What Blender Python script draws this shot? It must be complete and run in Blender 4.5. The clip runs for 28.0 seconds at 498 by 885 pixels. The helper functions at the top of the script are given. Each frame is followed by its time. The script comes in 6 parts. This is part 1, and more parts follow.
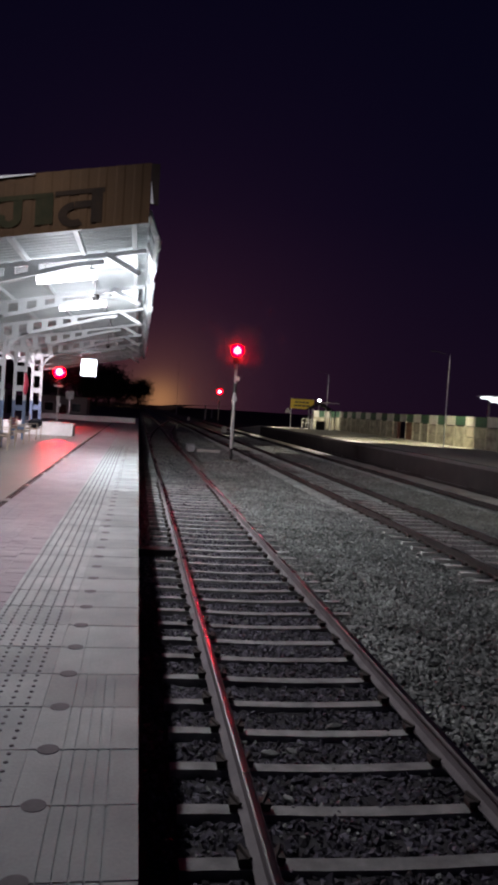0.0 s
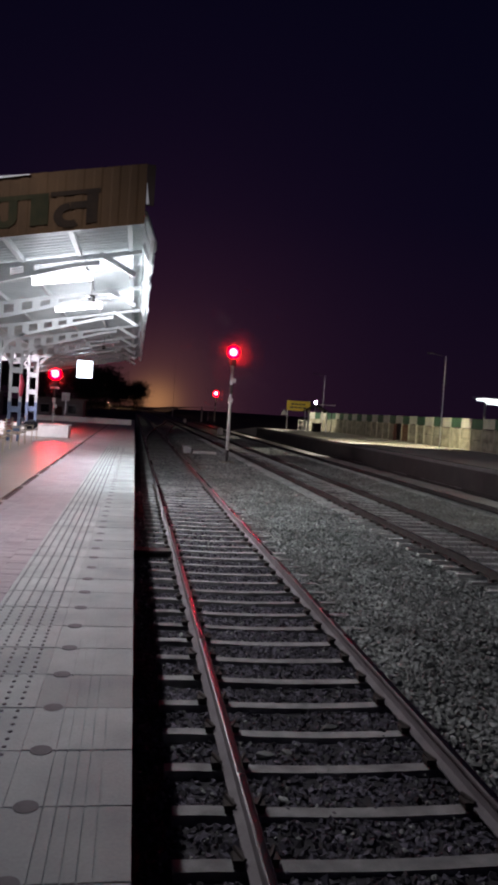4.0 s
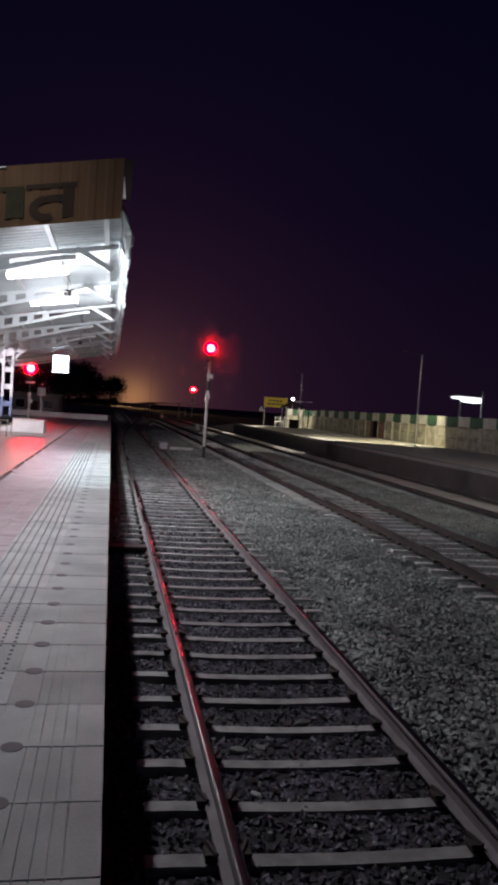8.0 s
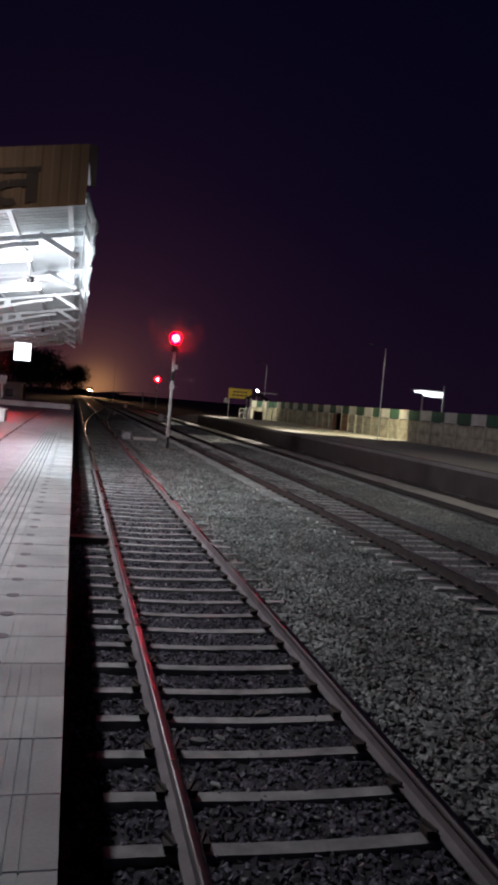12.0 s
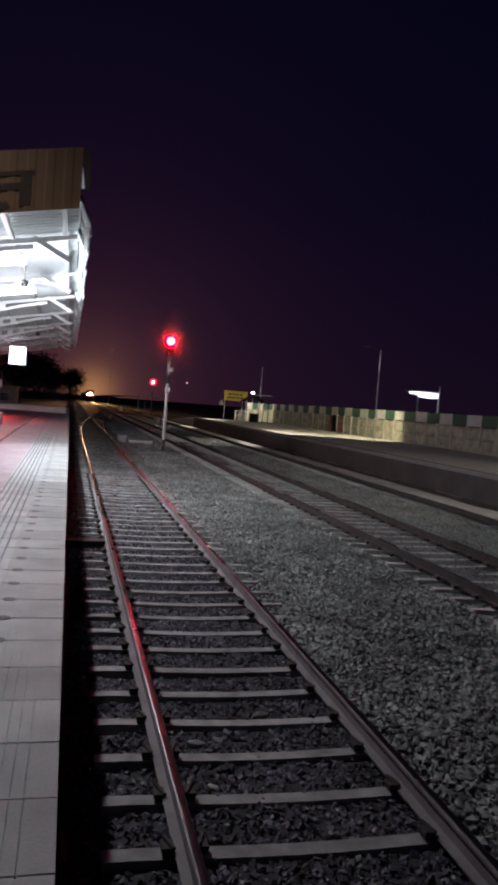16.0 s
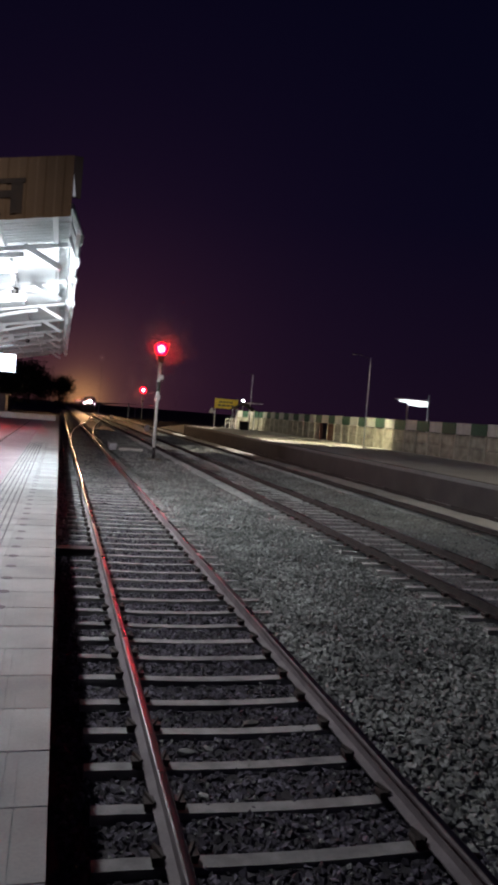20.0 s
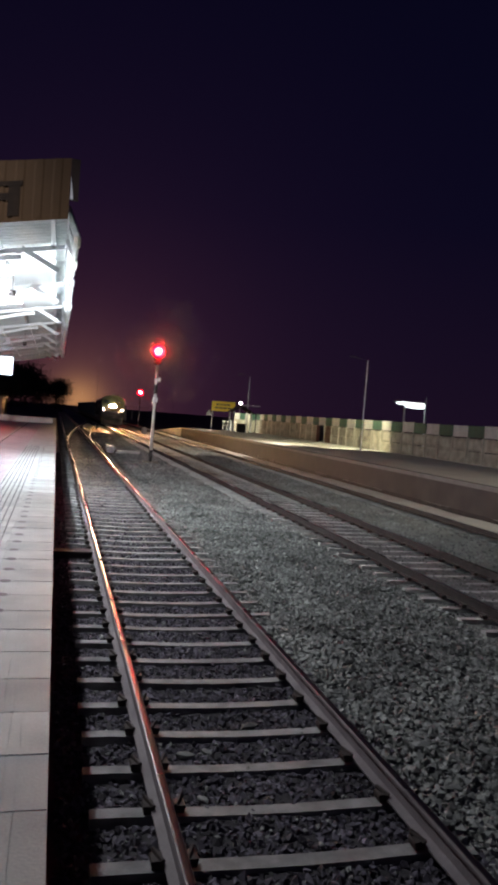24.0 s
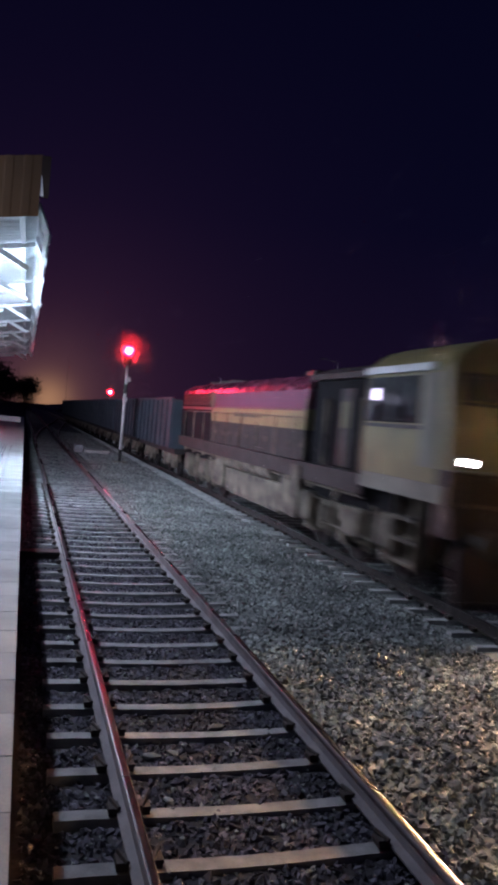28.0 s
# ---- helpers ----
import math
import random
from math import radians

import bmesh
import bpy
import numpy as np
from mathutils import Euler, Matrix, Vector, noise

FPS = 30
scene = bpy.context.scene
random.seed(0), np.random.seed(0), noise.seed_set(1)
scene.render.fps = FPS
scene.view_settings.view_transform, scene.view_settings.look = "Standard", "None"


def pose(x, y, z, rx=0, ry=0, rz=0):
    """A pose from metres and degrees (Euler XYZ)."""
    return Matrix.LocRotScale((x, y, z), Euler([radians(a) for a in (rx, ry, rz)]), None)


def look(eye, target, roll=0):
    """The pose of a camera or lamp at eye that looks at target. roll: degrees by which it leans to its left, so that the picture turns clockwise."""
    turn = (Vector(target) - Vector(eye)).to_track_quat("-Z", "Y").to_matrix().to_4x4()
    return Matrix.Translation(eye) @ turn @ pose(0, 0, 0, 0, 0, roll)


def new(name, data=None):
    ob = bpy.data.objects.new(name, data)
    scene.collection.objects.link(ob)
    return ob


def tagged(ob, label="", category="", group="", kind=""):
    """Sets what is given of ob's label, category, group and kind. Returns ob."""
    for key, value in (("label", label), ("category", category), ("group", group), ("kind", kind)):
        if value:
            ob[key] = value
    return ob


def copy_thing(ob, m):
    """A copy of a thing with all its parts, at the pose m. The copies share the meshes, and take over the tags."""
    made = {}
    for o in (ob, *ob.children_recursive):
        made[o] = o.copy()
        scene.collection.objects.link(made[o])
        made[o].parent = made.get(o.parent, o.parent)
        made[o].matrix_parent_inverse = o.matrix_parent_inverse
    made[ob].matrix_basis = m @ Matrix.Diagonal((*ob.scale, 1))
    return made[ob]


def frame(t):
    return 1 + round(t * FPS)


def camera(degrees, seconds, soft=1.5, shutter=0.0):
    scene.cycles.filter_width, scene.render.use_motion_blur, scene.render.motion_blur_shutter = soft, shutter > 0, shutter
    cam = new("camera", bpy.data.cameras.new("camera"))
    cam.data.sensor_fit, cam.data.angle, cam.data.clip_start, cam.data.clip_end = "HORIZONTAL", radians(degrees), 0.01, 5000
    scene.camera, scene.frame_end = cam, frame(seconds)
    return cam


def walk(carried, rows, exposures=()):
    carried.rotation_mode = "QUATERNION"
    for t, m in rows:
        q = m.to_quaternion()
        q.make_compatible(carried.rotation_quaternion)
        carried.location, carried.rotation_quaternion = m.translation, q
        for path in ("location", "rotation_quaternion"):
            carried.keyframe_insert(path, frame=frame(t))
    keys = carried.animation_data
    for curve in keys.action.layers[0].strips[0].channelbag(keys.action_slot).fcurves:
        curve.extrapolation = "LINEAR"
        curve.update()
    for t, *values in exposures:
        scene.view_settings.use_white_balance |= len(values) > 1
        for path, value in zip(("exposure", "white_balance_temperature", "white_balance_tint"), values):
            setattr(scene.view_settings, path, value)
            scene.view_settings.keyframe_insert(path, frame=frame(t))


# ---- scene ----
cam = camera(37.0, 28.0, soft=3.7, shutter=0.6)
PATH = [
    (0, (-0.102, -0.01, 1.681), (0.197, 1.966, 1.595), 3.7),
    (0.5, (-0.1, -0.019, 1.682), (0.205, 1.956, 1.603), 3.8),
    (1, (-0.099, -0.02, 1.682), (0.212, 1.954, 1.597), 3.8),
    (1.5, (-0.093, -0.025, 1.684), (0.217, 1.949, 1.599), 3.6),
    (2, (-0.094, -0.023, 1.681), (0.221, 1.95, 1.601), 3.5),
    (2.5, (-0.098, -0.016, 1.68), (0.221, 1.956, 1.599), 3.7),
    (4.5, (-0.081, 0.006, 1.663), (0.226, 1.981, 1.583), 3.7),
    (5, (-0.074, -0.002, 1.67), (0.249, 1.97, 1.583), 3.6),
    (5.5, (-0.078, -0.009, 1.674), (0.256, 1.961, 1.583), 3.7),
    (6, (-0.074, -0.01, 1.673), (0.257, 1.961, 1.58), 3.8),
    (6.5, (-0.083, -0.001, 1.67), (0.246, 1.969, 1.575), 4.0),
    (7, (-0.082, 0.001, 1.668), (0.243, 1.972, 1.573), 4.0),
    (7.5, (-0.08, -0.005, 1.668), (0.252, 1.965, 1.577), 4.0),
    (8, (-0.072, -0.013, 1.671), (0.297, 1.95, 1.585), 4.1),
    (8.5, (-0.065, -0.018, 1.674), (0.339, 1.939, 1.59), 4.2),
    (9, (-0.063, -0.016, 1.676), (0.354, 1.938, 1.584), 4.3),
    (9.5, (-0.065, -0.011, 1.674), (0.358, 1.941, 1.577), 4.5),
    (10, (-0.061, -0.021, 1.679), (0.362, 1.931, 1.582), 4.5),
    (10.5, (-0.06, -0.012, 1.677), (0.377, 1.937, 1.578), 4.7),
    (11, (-0.059, -0.014, 1.675), (0.393, 1.932, 1.581), 4.7),
    (11.5, (-0.063, -0.014, 1.674), (0.403, 1.929, 1.574), 4.8),
    (12, (-0.069, -0.013, 1.676), (0.396, 1.929, 1.574), 4.9),
    (12.5, (-0.069, -0.011, 1.674), (0.404, 1.93, 1.568), 5.1),
    (14.5, (-0.075, -0.011, 1.673), (0.4, 1.929, 1.569), 4.9),
    (15, (-0.077, -0.006, 1.67), (0.392, 1.935, 1.56), 4.8),
    (15.5, (-0.075, -0.014, 1.675), (0.39, 1.929, 1.571), 4.7),
    (16, (-0.065, -0.016, 1.674), (0.41, 1.924, 1.579), 4.5),
    (16.5, (-0.067, -0.008, 1.67), (0.416, 1.93, 1.572), 4.4),
    (17, (-0.062, -0.002, 1.666), (0.422, 1.935, 1.566), 4.4),
    (17.5, (-0.057, -0.01, 1.671), (0.434, 1.927, 1.585), 4.4),
    (18, (-0.063, -0.016, 1.677), (0.44, 1.918, 1.6), 4.3),
    (18.5, (-0.07, -0.026, 1.674), (0.438, 1.907, 1.598), 4.4),
    (19, (-0.07, -0.02, 1.67), (0.434, 1.914, 1.591), 4.4),
    (19.5, (-0.072, -0.031, 1.673), (0.429, 1.904, 1.603), 4.5),
    (20, (-0.073, -0.028, 1.673), (0.426, 1.907, 1.601), 4.6),
    (20.5, (-0.08, -0.02, 1.668), (0.423, 1.914, 1.597), 4.6),
    (21, (-0.079, -0.023, 1.667), (0.414, 1.914, 1.598), 4.7),
    (21.5, (-0.074, -0.02, 1.672), (0.418, 1.917, 1.605), 4.7),
    (23.5, (-0.074, -0.012, 1.677), (0.429, 1.922, 1.607), 4.6),
    (24, (-0.082, -0.025, 1.672), (0.424, 1.909, 1.607), 4.5),
    (24.5, (-0.077, -0.037, 1.674), (0.43, 1.897, 1.605), 4.5),
    (25, (-0.067, -0.03, 1.674), (0.445, 1.902, 1.603), 4.5),
    (25.5, (-0.066, -0.029, 1.673), (0.457, 1.9, 1.599), 4.3),
    (26, (-0.067, -0.032, 1.671), (0.47, 1.893, 1.6), 4.3),
    (26.5, (-0.07, -0.029, 1.676), (0.482, 1.892, 1.606), 4.6),
    (27, (-0.072, -0.034, 1.676), (0.484, 1.886, 1.609), 4.7),
    (27.5, (-0.078, -0.041, 1.675), (0.489, 1.876, 1.615), 4.7),
    (28, (-0.079, -0.038, 1.675), (0.504, 1.875, 1.619), 5.1),
]
walk(cam, [(t, look(eye, target, roll)) for t, eye, target, roll in PATH],
     [(0.0, 0.60, 6800, 35), (10.0, 0.60, 6750, 34), (17.0, 0.70, 6750, 35), (20.0, 0.80, 6750, 32), (21.5, 0.90, 6750, 31), (24.0, 1.05, 6700, 30),
      (26.0, 0.95, 6550, 30), (27.2, 0.80, 6100, 32), (27.6, 0.72, 5950, 33), (28.0, 0.78, 5600, 33)])

# ---------------------------------------------------------------- world and light
RAIL = -0.90          # rail top; the platform top is z = 0
BED = -1.15          # ballast level
T1, T2, T3 = 1.68, 7.40, 12.55   # track centres
rng = random.Random(7)

world = bpy.data.worlds.new("night_sky")
scene.world = world
world.use_nodes = True
wn, wl = world.node_tree.nodes, world.node_tree.links
wbg = wn["Background"]
wtc = wn.new("ShaderNodeTexCoord")
wsep = wn.new("ShaderNodeSeparateXYZ")
wl.new(wtc.outputs["Generated"], wsep.inputs[0])
wramp = wn.new("ShaderNodeValToRGB")
wl.new(wsep.outputs["Z"], wramp.inputs[0])
ws = wramp.color_ramp
ws.elements[0].position, ws.elements[0].color = 0.0, (0.0040, 0.0022, 0.0062, 1)
ws.elements[1].position, ws.elements[1].color = 0.55, (0.0008, 0.0009, 0.0044, 1)
for p, c in ((0.10, (0.0029, 0.0018, 0.0060, 1)), (0.26, (0.0012, 0.0012, 0.0053, 1))):
    e = ws.elements.new(p)
    e.color = c
# headlight glow in haze low over the line's end, put into the sky
wdot = wn.new("ShaderNodeVectorMath")
wdot.operation = "DOT_PRODUCT"
wdot.inputs[1].default_value = (0.027, 0.9996, 0.004)
wl.new(wtc.outputs["Generated"], wdot.inputs[0])
wadd = None
for power, colour in ((2600.0, (0.16, 0.088, 0.024)), (330.0, (0.036, 0.0165, 0.0080)), (60.0, (0.0110, 0.0034, 0.0038)), (14.0, (0.0038, 0.0013, 0.0032))):
    wp = wn.new("ShaderNodeMath")
    wp.operation, wp.use_clamp = "POWER", True
    wp.inputs[1].default_value = power
    wl.new(wdot.outputs["Value"], wp.inputs[0])
    wv = wn.new("ShaderNodeVectorMath")
    wv.operation = "SCALE"
    wv.inputs[0].default_value = colour
    wl.new(wp.outputs[0], wv.inputs["Scale"])
    ws2 = wn.new("ShaderNodeVectorMath")
    ws2.operation = "ADD"
    wl.new(wv.outputs[0], ws2.inputs[0])
    wl.new((wadd or wramp).outputs[0], ws2.inputs[1])
    wadd = ws2
wl.new(wadd.outputs[0], wbg.inputs["Color"])
wbg.inputs["Strength"].default_value = 1.0


def lamp(name, kind, at, energy, colour, size=0.1, aim=None, cone=60, blend=0.3, size_y=None):
    d = bpy.data.lights.new(name, kind)
    d.energy, d.color = energy, colour
    if kind == "AREA":
        d.size = size
        if size_y:
            d.shape, d.size_y = "RECTANGLE", size_y
    else:
        d.shadow_soft_size = size
    if kind == "SPOT":
        d.spot_size, d.spot_blend = radians(cone), blend
    ob = new(name, d)
    ob.matrix_world = look(at, aim) if aim else Matrix.Translation(at)
    return ob


COOL = (0.82, 1.0, 0.99)
# canopy tube lights
for ty, pw, sp in ((16.0, 225, 58), (20.5, 285, 26)):
    lamp("tube_lamp", "AREA", (-1.72, ty, 3.62), pw, COOL, 0.12, (4.5, ty + 4.0, 0.2), size_y=0.12)
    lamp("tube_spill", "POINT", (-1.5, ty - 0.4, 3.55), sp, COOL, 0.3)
# lamps on the platform posts
lamp("post_lamp", "SPOT", (19.55, 48.6, 6.38), 2300, (0.96, 1.0, 0.62), 0.12, (20.9, 54.6, 0.0), 80, 0.15)
lamp("post_lamp", "SPOT", (19.75, 82.2, 6.38), 2300, (0.95, 1.0, 0.72), 0.12, (20.0, 92.0, 0.0), 84, 0.3)
lamp("post_lamp", "SPOT", (19.55, 15.0, 6.38), 650, (0.95, 1.0, 0.72), 0.12, (16.0, 21.5, 0.0), 70, 0.4)
# unseen fill lamp added high over the platform beside the viewer
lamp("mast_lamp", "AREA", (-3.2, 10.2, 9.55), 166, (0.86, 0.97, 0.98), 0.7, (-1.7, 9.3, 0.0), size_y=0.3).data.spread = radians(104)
# unseen fill lamp added left of the far half of the platform
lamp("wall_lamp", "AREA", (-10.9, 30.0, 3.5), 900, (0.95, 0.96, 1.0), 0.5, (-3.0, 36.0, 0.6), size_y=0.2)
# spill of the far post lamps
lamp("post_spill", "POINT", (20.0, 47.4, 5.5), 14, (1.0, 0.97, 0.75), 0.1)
lamp("post_lamp", "SPOT", (19.5, 48.4, 6.36), 4200, (0.95, 1.0, 0.8), 0.1, (12.75, 53.0, -1.1), 44, 0.7)
lamp("post_lamp", "SPOT", (19.7, 82.0, 6.36), 4200, (0.95, 1.0, 0.8), 0.1, (12.9, 80.0, -1.1), 40, 0.7)
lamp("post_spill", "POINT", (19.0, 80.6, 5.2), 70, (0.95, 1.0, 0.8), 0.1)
# red signal lamps
lamp("signal_glow", "SPOT", (4.88, 39.1, 4.82), 1500, (1.0, 0.012, 0.03), 0.12, (2.0, 13.0, -0.6), 42, 0.8)
lamp("signal_glow", "SPOT", (14.4, 135.5, 4.75), 130, (1.0, 0.03, 0.02), 0.12, (12.0, 90.0, 0.0), 120, 0.6)
lamp("signal_glow", "SPOT", (-5.56, 52.6, 3.48), 1700, (1.0, 0.03, 0.03), 0.12, (-3.0, 20.0, 0.0), 62, 0.6)


# ---------------------------------------------------------------- materials
def material(name, base, second=None, scale=4.0, rough=0.8, metal=0.0, bump=0.25, fine=40.0, spread=0.5, rand=0.0, spec=0.5, coords="Object", vary=0.12):
    m = bpy.data.materials.new(name)
    m.use_nodes = True
    n, l = m.node_tree.nodes, m.node_tree.links
    b = n["Principled BSDF"]
    tc = n.new("ShaderNodeTexCoord")
    big, small = n.new("ShaderNodeTexNoise"), n.new("ShaderNodeTexNoise")
    big.inputs["Scale"].default_value, big.inputs["Detail"].default_value = scale, 6
    small.inputs["Scale"].default_value, small.inputs["Detail"].default_value = fine, 4
    where = n.new("ShaderNodeNewGeometry").outputs["Position"] if coords == "Position" else tc.outputs[coords]
    for t in (big, small):
        l.new(where, t.inputs["Vector"])
    mixn = n.new("ShaderNodeMix")
    mixn.data_type = "RGBA"
    second = second or tuple(c * 0.6 for c in base)
    mixn.inputs["A"].default_value, mixn.inputs["B"].default_value = (*base, 1), (*second, 1)
    ramp = n.new("ShaderNodeMapRange")
    ramp.inputs["From Min"].default_value, ramp.inputs["From Max"].default_value = 0.5 - spread / 2, 0.5 + spread / 2
    l.new(big.outputs["Fac"], ramp.inputs["Value"])
    l.new(ramp.outputs[0], mixn.inputs["Factor"])
    col = mixn.outputs["Result"]
    speck = n.new("ShaderNodeMix")
    speck.data_type, speck.blend_type = "RGBA", "MULTIPLY"
    speck.inputs["Factor"].default_value = 0.35
    l.new(col, speck.inputs["A"])
    l.new(small.outputs["Fac"], speck.inputs["B"])
    gain = n.new("ShaderNodeMix")
    gain.data_type, gain.blend_type = "RGBA", "MULTIPLY"
    gain.inputs["Factor"].default_value = 1.0
    gain.inputs["B"].default_value = (1.2, 1.2, 1.2, 1)
    l.new(speck.outputs["Result"], gain.inputs["A"])
    col = gain.outputs["Result"]
    if rand:
        oi = n.new("ShaderNodeObjectInfo")
        geo = n.new("ShaderNodeNewGeometry")
        add = n.new("ShaderNodeMath")
        add.operation = "ADD"
        l.new(oi.outputs["Random"], add.inputs[0])
        l.new(geo.outputs["Random Per Island"], add.inputs[1])
        fr = n.new("ShaderNodeMath")
        fr.operation = "FRACT"
        l.new(add.outputs[0], fr.inputs[0])
        mr = n.new("ShaderNodeMapRange")
        mr.inputs["To Min"].default_value, mr.inputs["To Max"].default_value = 1 - rand, 1 + rand
        l.new(fr.outputs[0], mr.inputs["Value"])
        vm = n.new("ShaderNodeVectorMath")
        vm.operation = "SCALE"
        l.new(col, vm.inputs[0])
        l.new(mr.outputs[0], vm.inputs["Scale"])
        col = vm.outputs[0]
    l.new(col, b.inputs["Base Color"])
    rr = n.new("ShaderNodeMapRange")
    rr.inputs["To Min"].default_value, rr.inputs["To Max"].default_value = max(0.02, rough - vary), min(1, rough + vary)
    l.new(small.outputs["Fac"], rr.inputs["Value"])
    l.new(rr.outputs[0], b.inputs["Roughness"])
    b.inputs["Metallic"].default_value = metal
    b.inputs["Specular IOR Level"].default_value = spec
    if bump:
        bp = n.new("ShaderNodeBump")
        bp.inputs["Strength"].default_value, bp.inputs["Distance"].default_value = bump, 0.01
        l.new(small.outputs["Fac"], bp.inputs["Height"])
        l.new(bp.outputs[0], b.inputs["Normal"])
    return m


def glow(name, colour, strength):
    m = bpy.data.materials.new(name)
    m.use_nodes = True
    n, l = m.node_tree.nodes, m.node_tree.links
    n.remove(n["Principled BSDF"])
    e = n.new("ShaderNodeEmission")
    e.inputs["Color"].default_value, e.inputs["Strength"].default_value = (*colour, 1), strength
    l.new(e.outputs[0], n["Material Output"].inputs["Surface"])
    return m


def glass(name, tint=(0.02, 0.025, 0.03), rough=0.06):
    m = bpy.data.materials.new(name)
    m.use_nodes = True
    b = m.node_tree.nodes["Principled BSDF"]
    b.inputs["Base Color"].default_value = (*tint, 1)
    b.inputs["Roughness"].default_value = rough
    b.inputs["Specular IOR Level"].default_value = 0.6
    return m


M_EARTH = material("dark_earth", (0.06, 0.05, 0.04), (0.03, 0.028, 0.025), 0.15, 0.95, fine=8)
M_BALLAST = material("ballast_bed", (0.045, 0.043, 0.048), (0.012, 0.012, 0.013), 1.2, 0.95, bump=1.0, fine=22, spread=0.5, coords="Position")
M_BEDLIGHT = material("stone_bed", (0.25, 0.265, 0.235), (0.125, 0.132, 0.118), 0.35, 0.95, bump=1.0, fine=22, spread=0.5, coords="Position")
M_STONE = material("ballast_stone", (0.315, 0.342, 0.318), (0.082, 0.09, 0.086), 0.9, 0.75, bump=0.4, fine=50, rand=0.55, coords="Position")
M_DARKSTONE = material("oil_stained_stone", (0.108, 0.104, 0.126), (0.024, 0.022, 0.032), 2.5, 0.8, bump=0.4, fine=50, rand=0.85, coords="Position")
M_SLEEPER = material("sleeper_concrete", (0.325, 0.34, 0.325), (0.11, 0.118, 0.118), 4.5, 0.85, bump=0.4, fine=60, rand=0.2, coords="Position")
M_PALESLEEPER = material("pale_dusty_concrete", (0.53, 0.55, 0.52), (0.28, 0.29, 0.275), 4.5, 0.85, bump=0.4, fine=60, rand=0.2, coords="Position")
M_RAILSIDE = material("rail_rust", (0.05, 0.044, 0.04), (0.026, 0.024, 0.024), 6.0, 0.85, 0.0, fine=60, spec=0.12)
M_RAILTOP = material("rail_polished", (0.21, 0.203, 0.205), (0.15, 0.146, 0.148), 0.8, 0.275, 1.0, bump=0.0, fine=0.25, vary=0.04)
M_RAILSHINE = material("rail_worn_bright", (0.42, 0.405, 0.395), (0.33, 0.32, 0.31), 0.8, 0.31, 1.0, bump=0.0, fine=0.25)
# near rails: dust, plus the platform lamps' light put into the pale tone
M_DUSTLITRAIL = material("dusty_rail_side", (0.21, 0.195, 0.195), (0.11, 0.10, 0.102), 3.0, 0.8, 0.1, fine=40)
M_CLIP = material("clip_iron", (0.06, 0.05, 0.045), None, 20, 0.7, 0.4)
M_PFCONC = material("platform_concrete", (0.35, 0.305, 0.265), (0.26, 0.23, 0.205), 0.5, 0.40, bump=0.15, fine=40, spread=0.7)
M_PAVER = material("platform_paver", (0.39, 0.36, 0.37), (0.29, 0.265, 0.28), 0.9, 0.6, bump=0.3, fine=50, rand=0.09, coords="Position")
M_SEATRED = material("red_painted_slat", (0.40, 0.09, 0.07), (0.26, 0.06, 0.05), 4, 0.5)
M_DRAIN = material("drain_slot", (0.09, 0.05, 0.05), None, 4, 0.8)
M_TAN = material("tan_painted_steel", (0.52, 0.43, 0.33), (0.38, 0.31, 0.24), 4, 0.5)
M_MIDSTONE = material("dusty_dark_stone", (0.25, 0.265, 0.25), (0.11, 0.115, 0.11), 1.2, 0.8, bump=0.4, fine=50, rand=0.6, coords="Position")
M_BEDMID = material("dark_stone_bed", (0.15, 0.155, 0.148), (0.07, 0.07, 0.068), 0.8, 0.95, bump=1.0, fine=22, coords="Position")
M_TILE = material("edge_tile", (0.42, 0.485, 0.46), (0.25, 0.30, 0.295), 2.1, 0.6, bump=0.25, fine=60, rand=0.15, coords="Position")
M_JOINT = material("tile_joint", (0.10, 0.098, 0.095), None, 5, 0.9)
M_DISC = material("worn_round_mark", (0.20, 0.20, 0.205), None, 8, 0.8)
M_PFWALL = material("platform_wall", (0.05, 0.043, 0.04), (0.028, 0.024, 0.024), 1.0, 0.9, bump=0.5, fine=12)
M_ROOF = material("galvanised_sheet", (0.60, 0.65, 0.65), (0.47, 0.52, 0.53), 1.2, 0.45, 0.15, bump=0.05)
M_STEELW = material("white_painted_steel", (0.74, 0.77, 0.78), (0.60, 0.63, 0.64), 2.0, 0.5, bump=0.08)
M_BLUE = material("blue_painted_steel", (0.17, 0.235, 0.37), (0.12, 0.17, 0.27), 2.0, 0.55)
M_BROWN = material("brown_sheet", (0.108, 0.060, 0.027), (0.068, 0.039, 0.019), 1.0, 0.75, bump=0.08, spec=0.2)
M_RETURN = material("grey_brown_sheet", (0.045, 0.034, 0.030), None, 1.5, 0.9, spec=0.05)
M_LETTER = material("dark_lettering", (0.026, 0.019, 0.015), (0.040, 0.027, 0.018), 5, 0.9, spec=0.1)
M_GREENL = material("faded_green_lettering", (0.026, 0.029, 0.016), (0.046, 0.040, 0.020), 5, 0.9, spec=0.1)
M_DARK = material("black_paint", (0.02, 0.02, 0.02), (0.03, 0.028, 0.026), 5, 0.5)
M_WHITE = material("white_paint", (0.75, 0.75, 0.72), (0.60, 0.60, 0.57), 3.0, 0.6)
M_STEELG = material("grey_painted_steel", (0.36, 0.37, 0.37), None, 3.0, 0.5)
M_YELLOW = material("yellow_board", (0.78, 0.55, 0.03), (0.66, 0.45, 0.03), 2.0, 0.5)
M_BANDWHITE = material("dull_white_band", (0.50, 0.50, 0.46), (0.34, 0.34, 0.31), 2.0, 0.7)
M_GREEN = material("green_band", (0.03, 0.095, 0.06), (0.02, 0.06, 0.04), 2.0, 0.7)
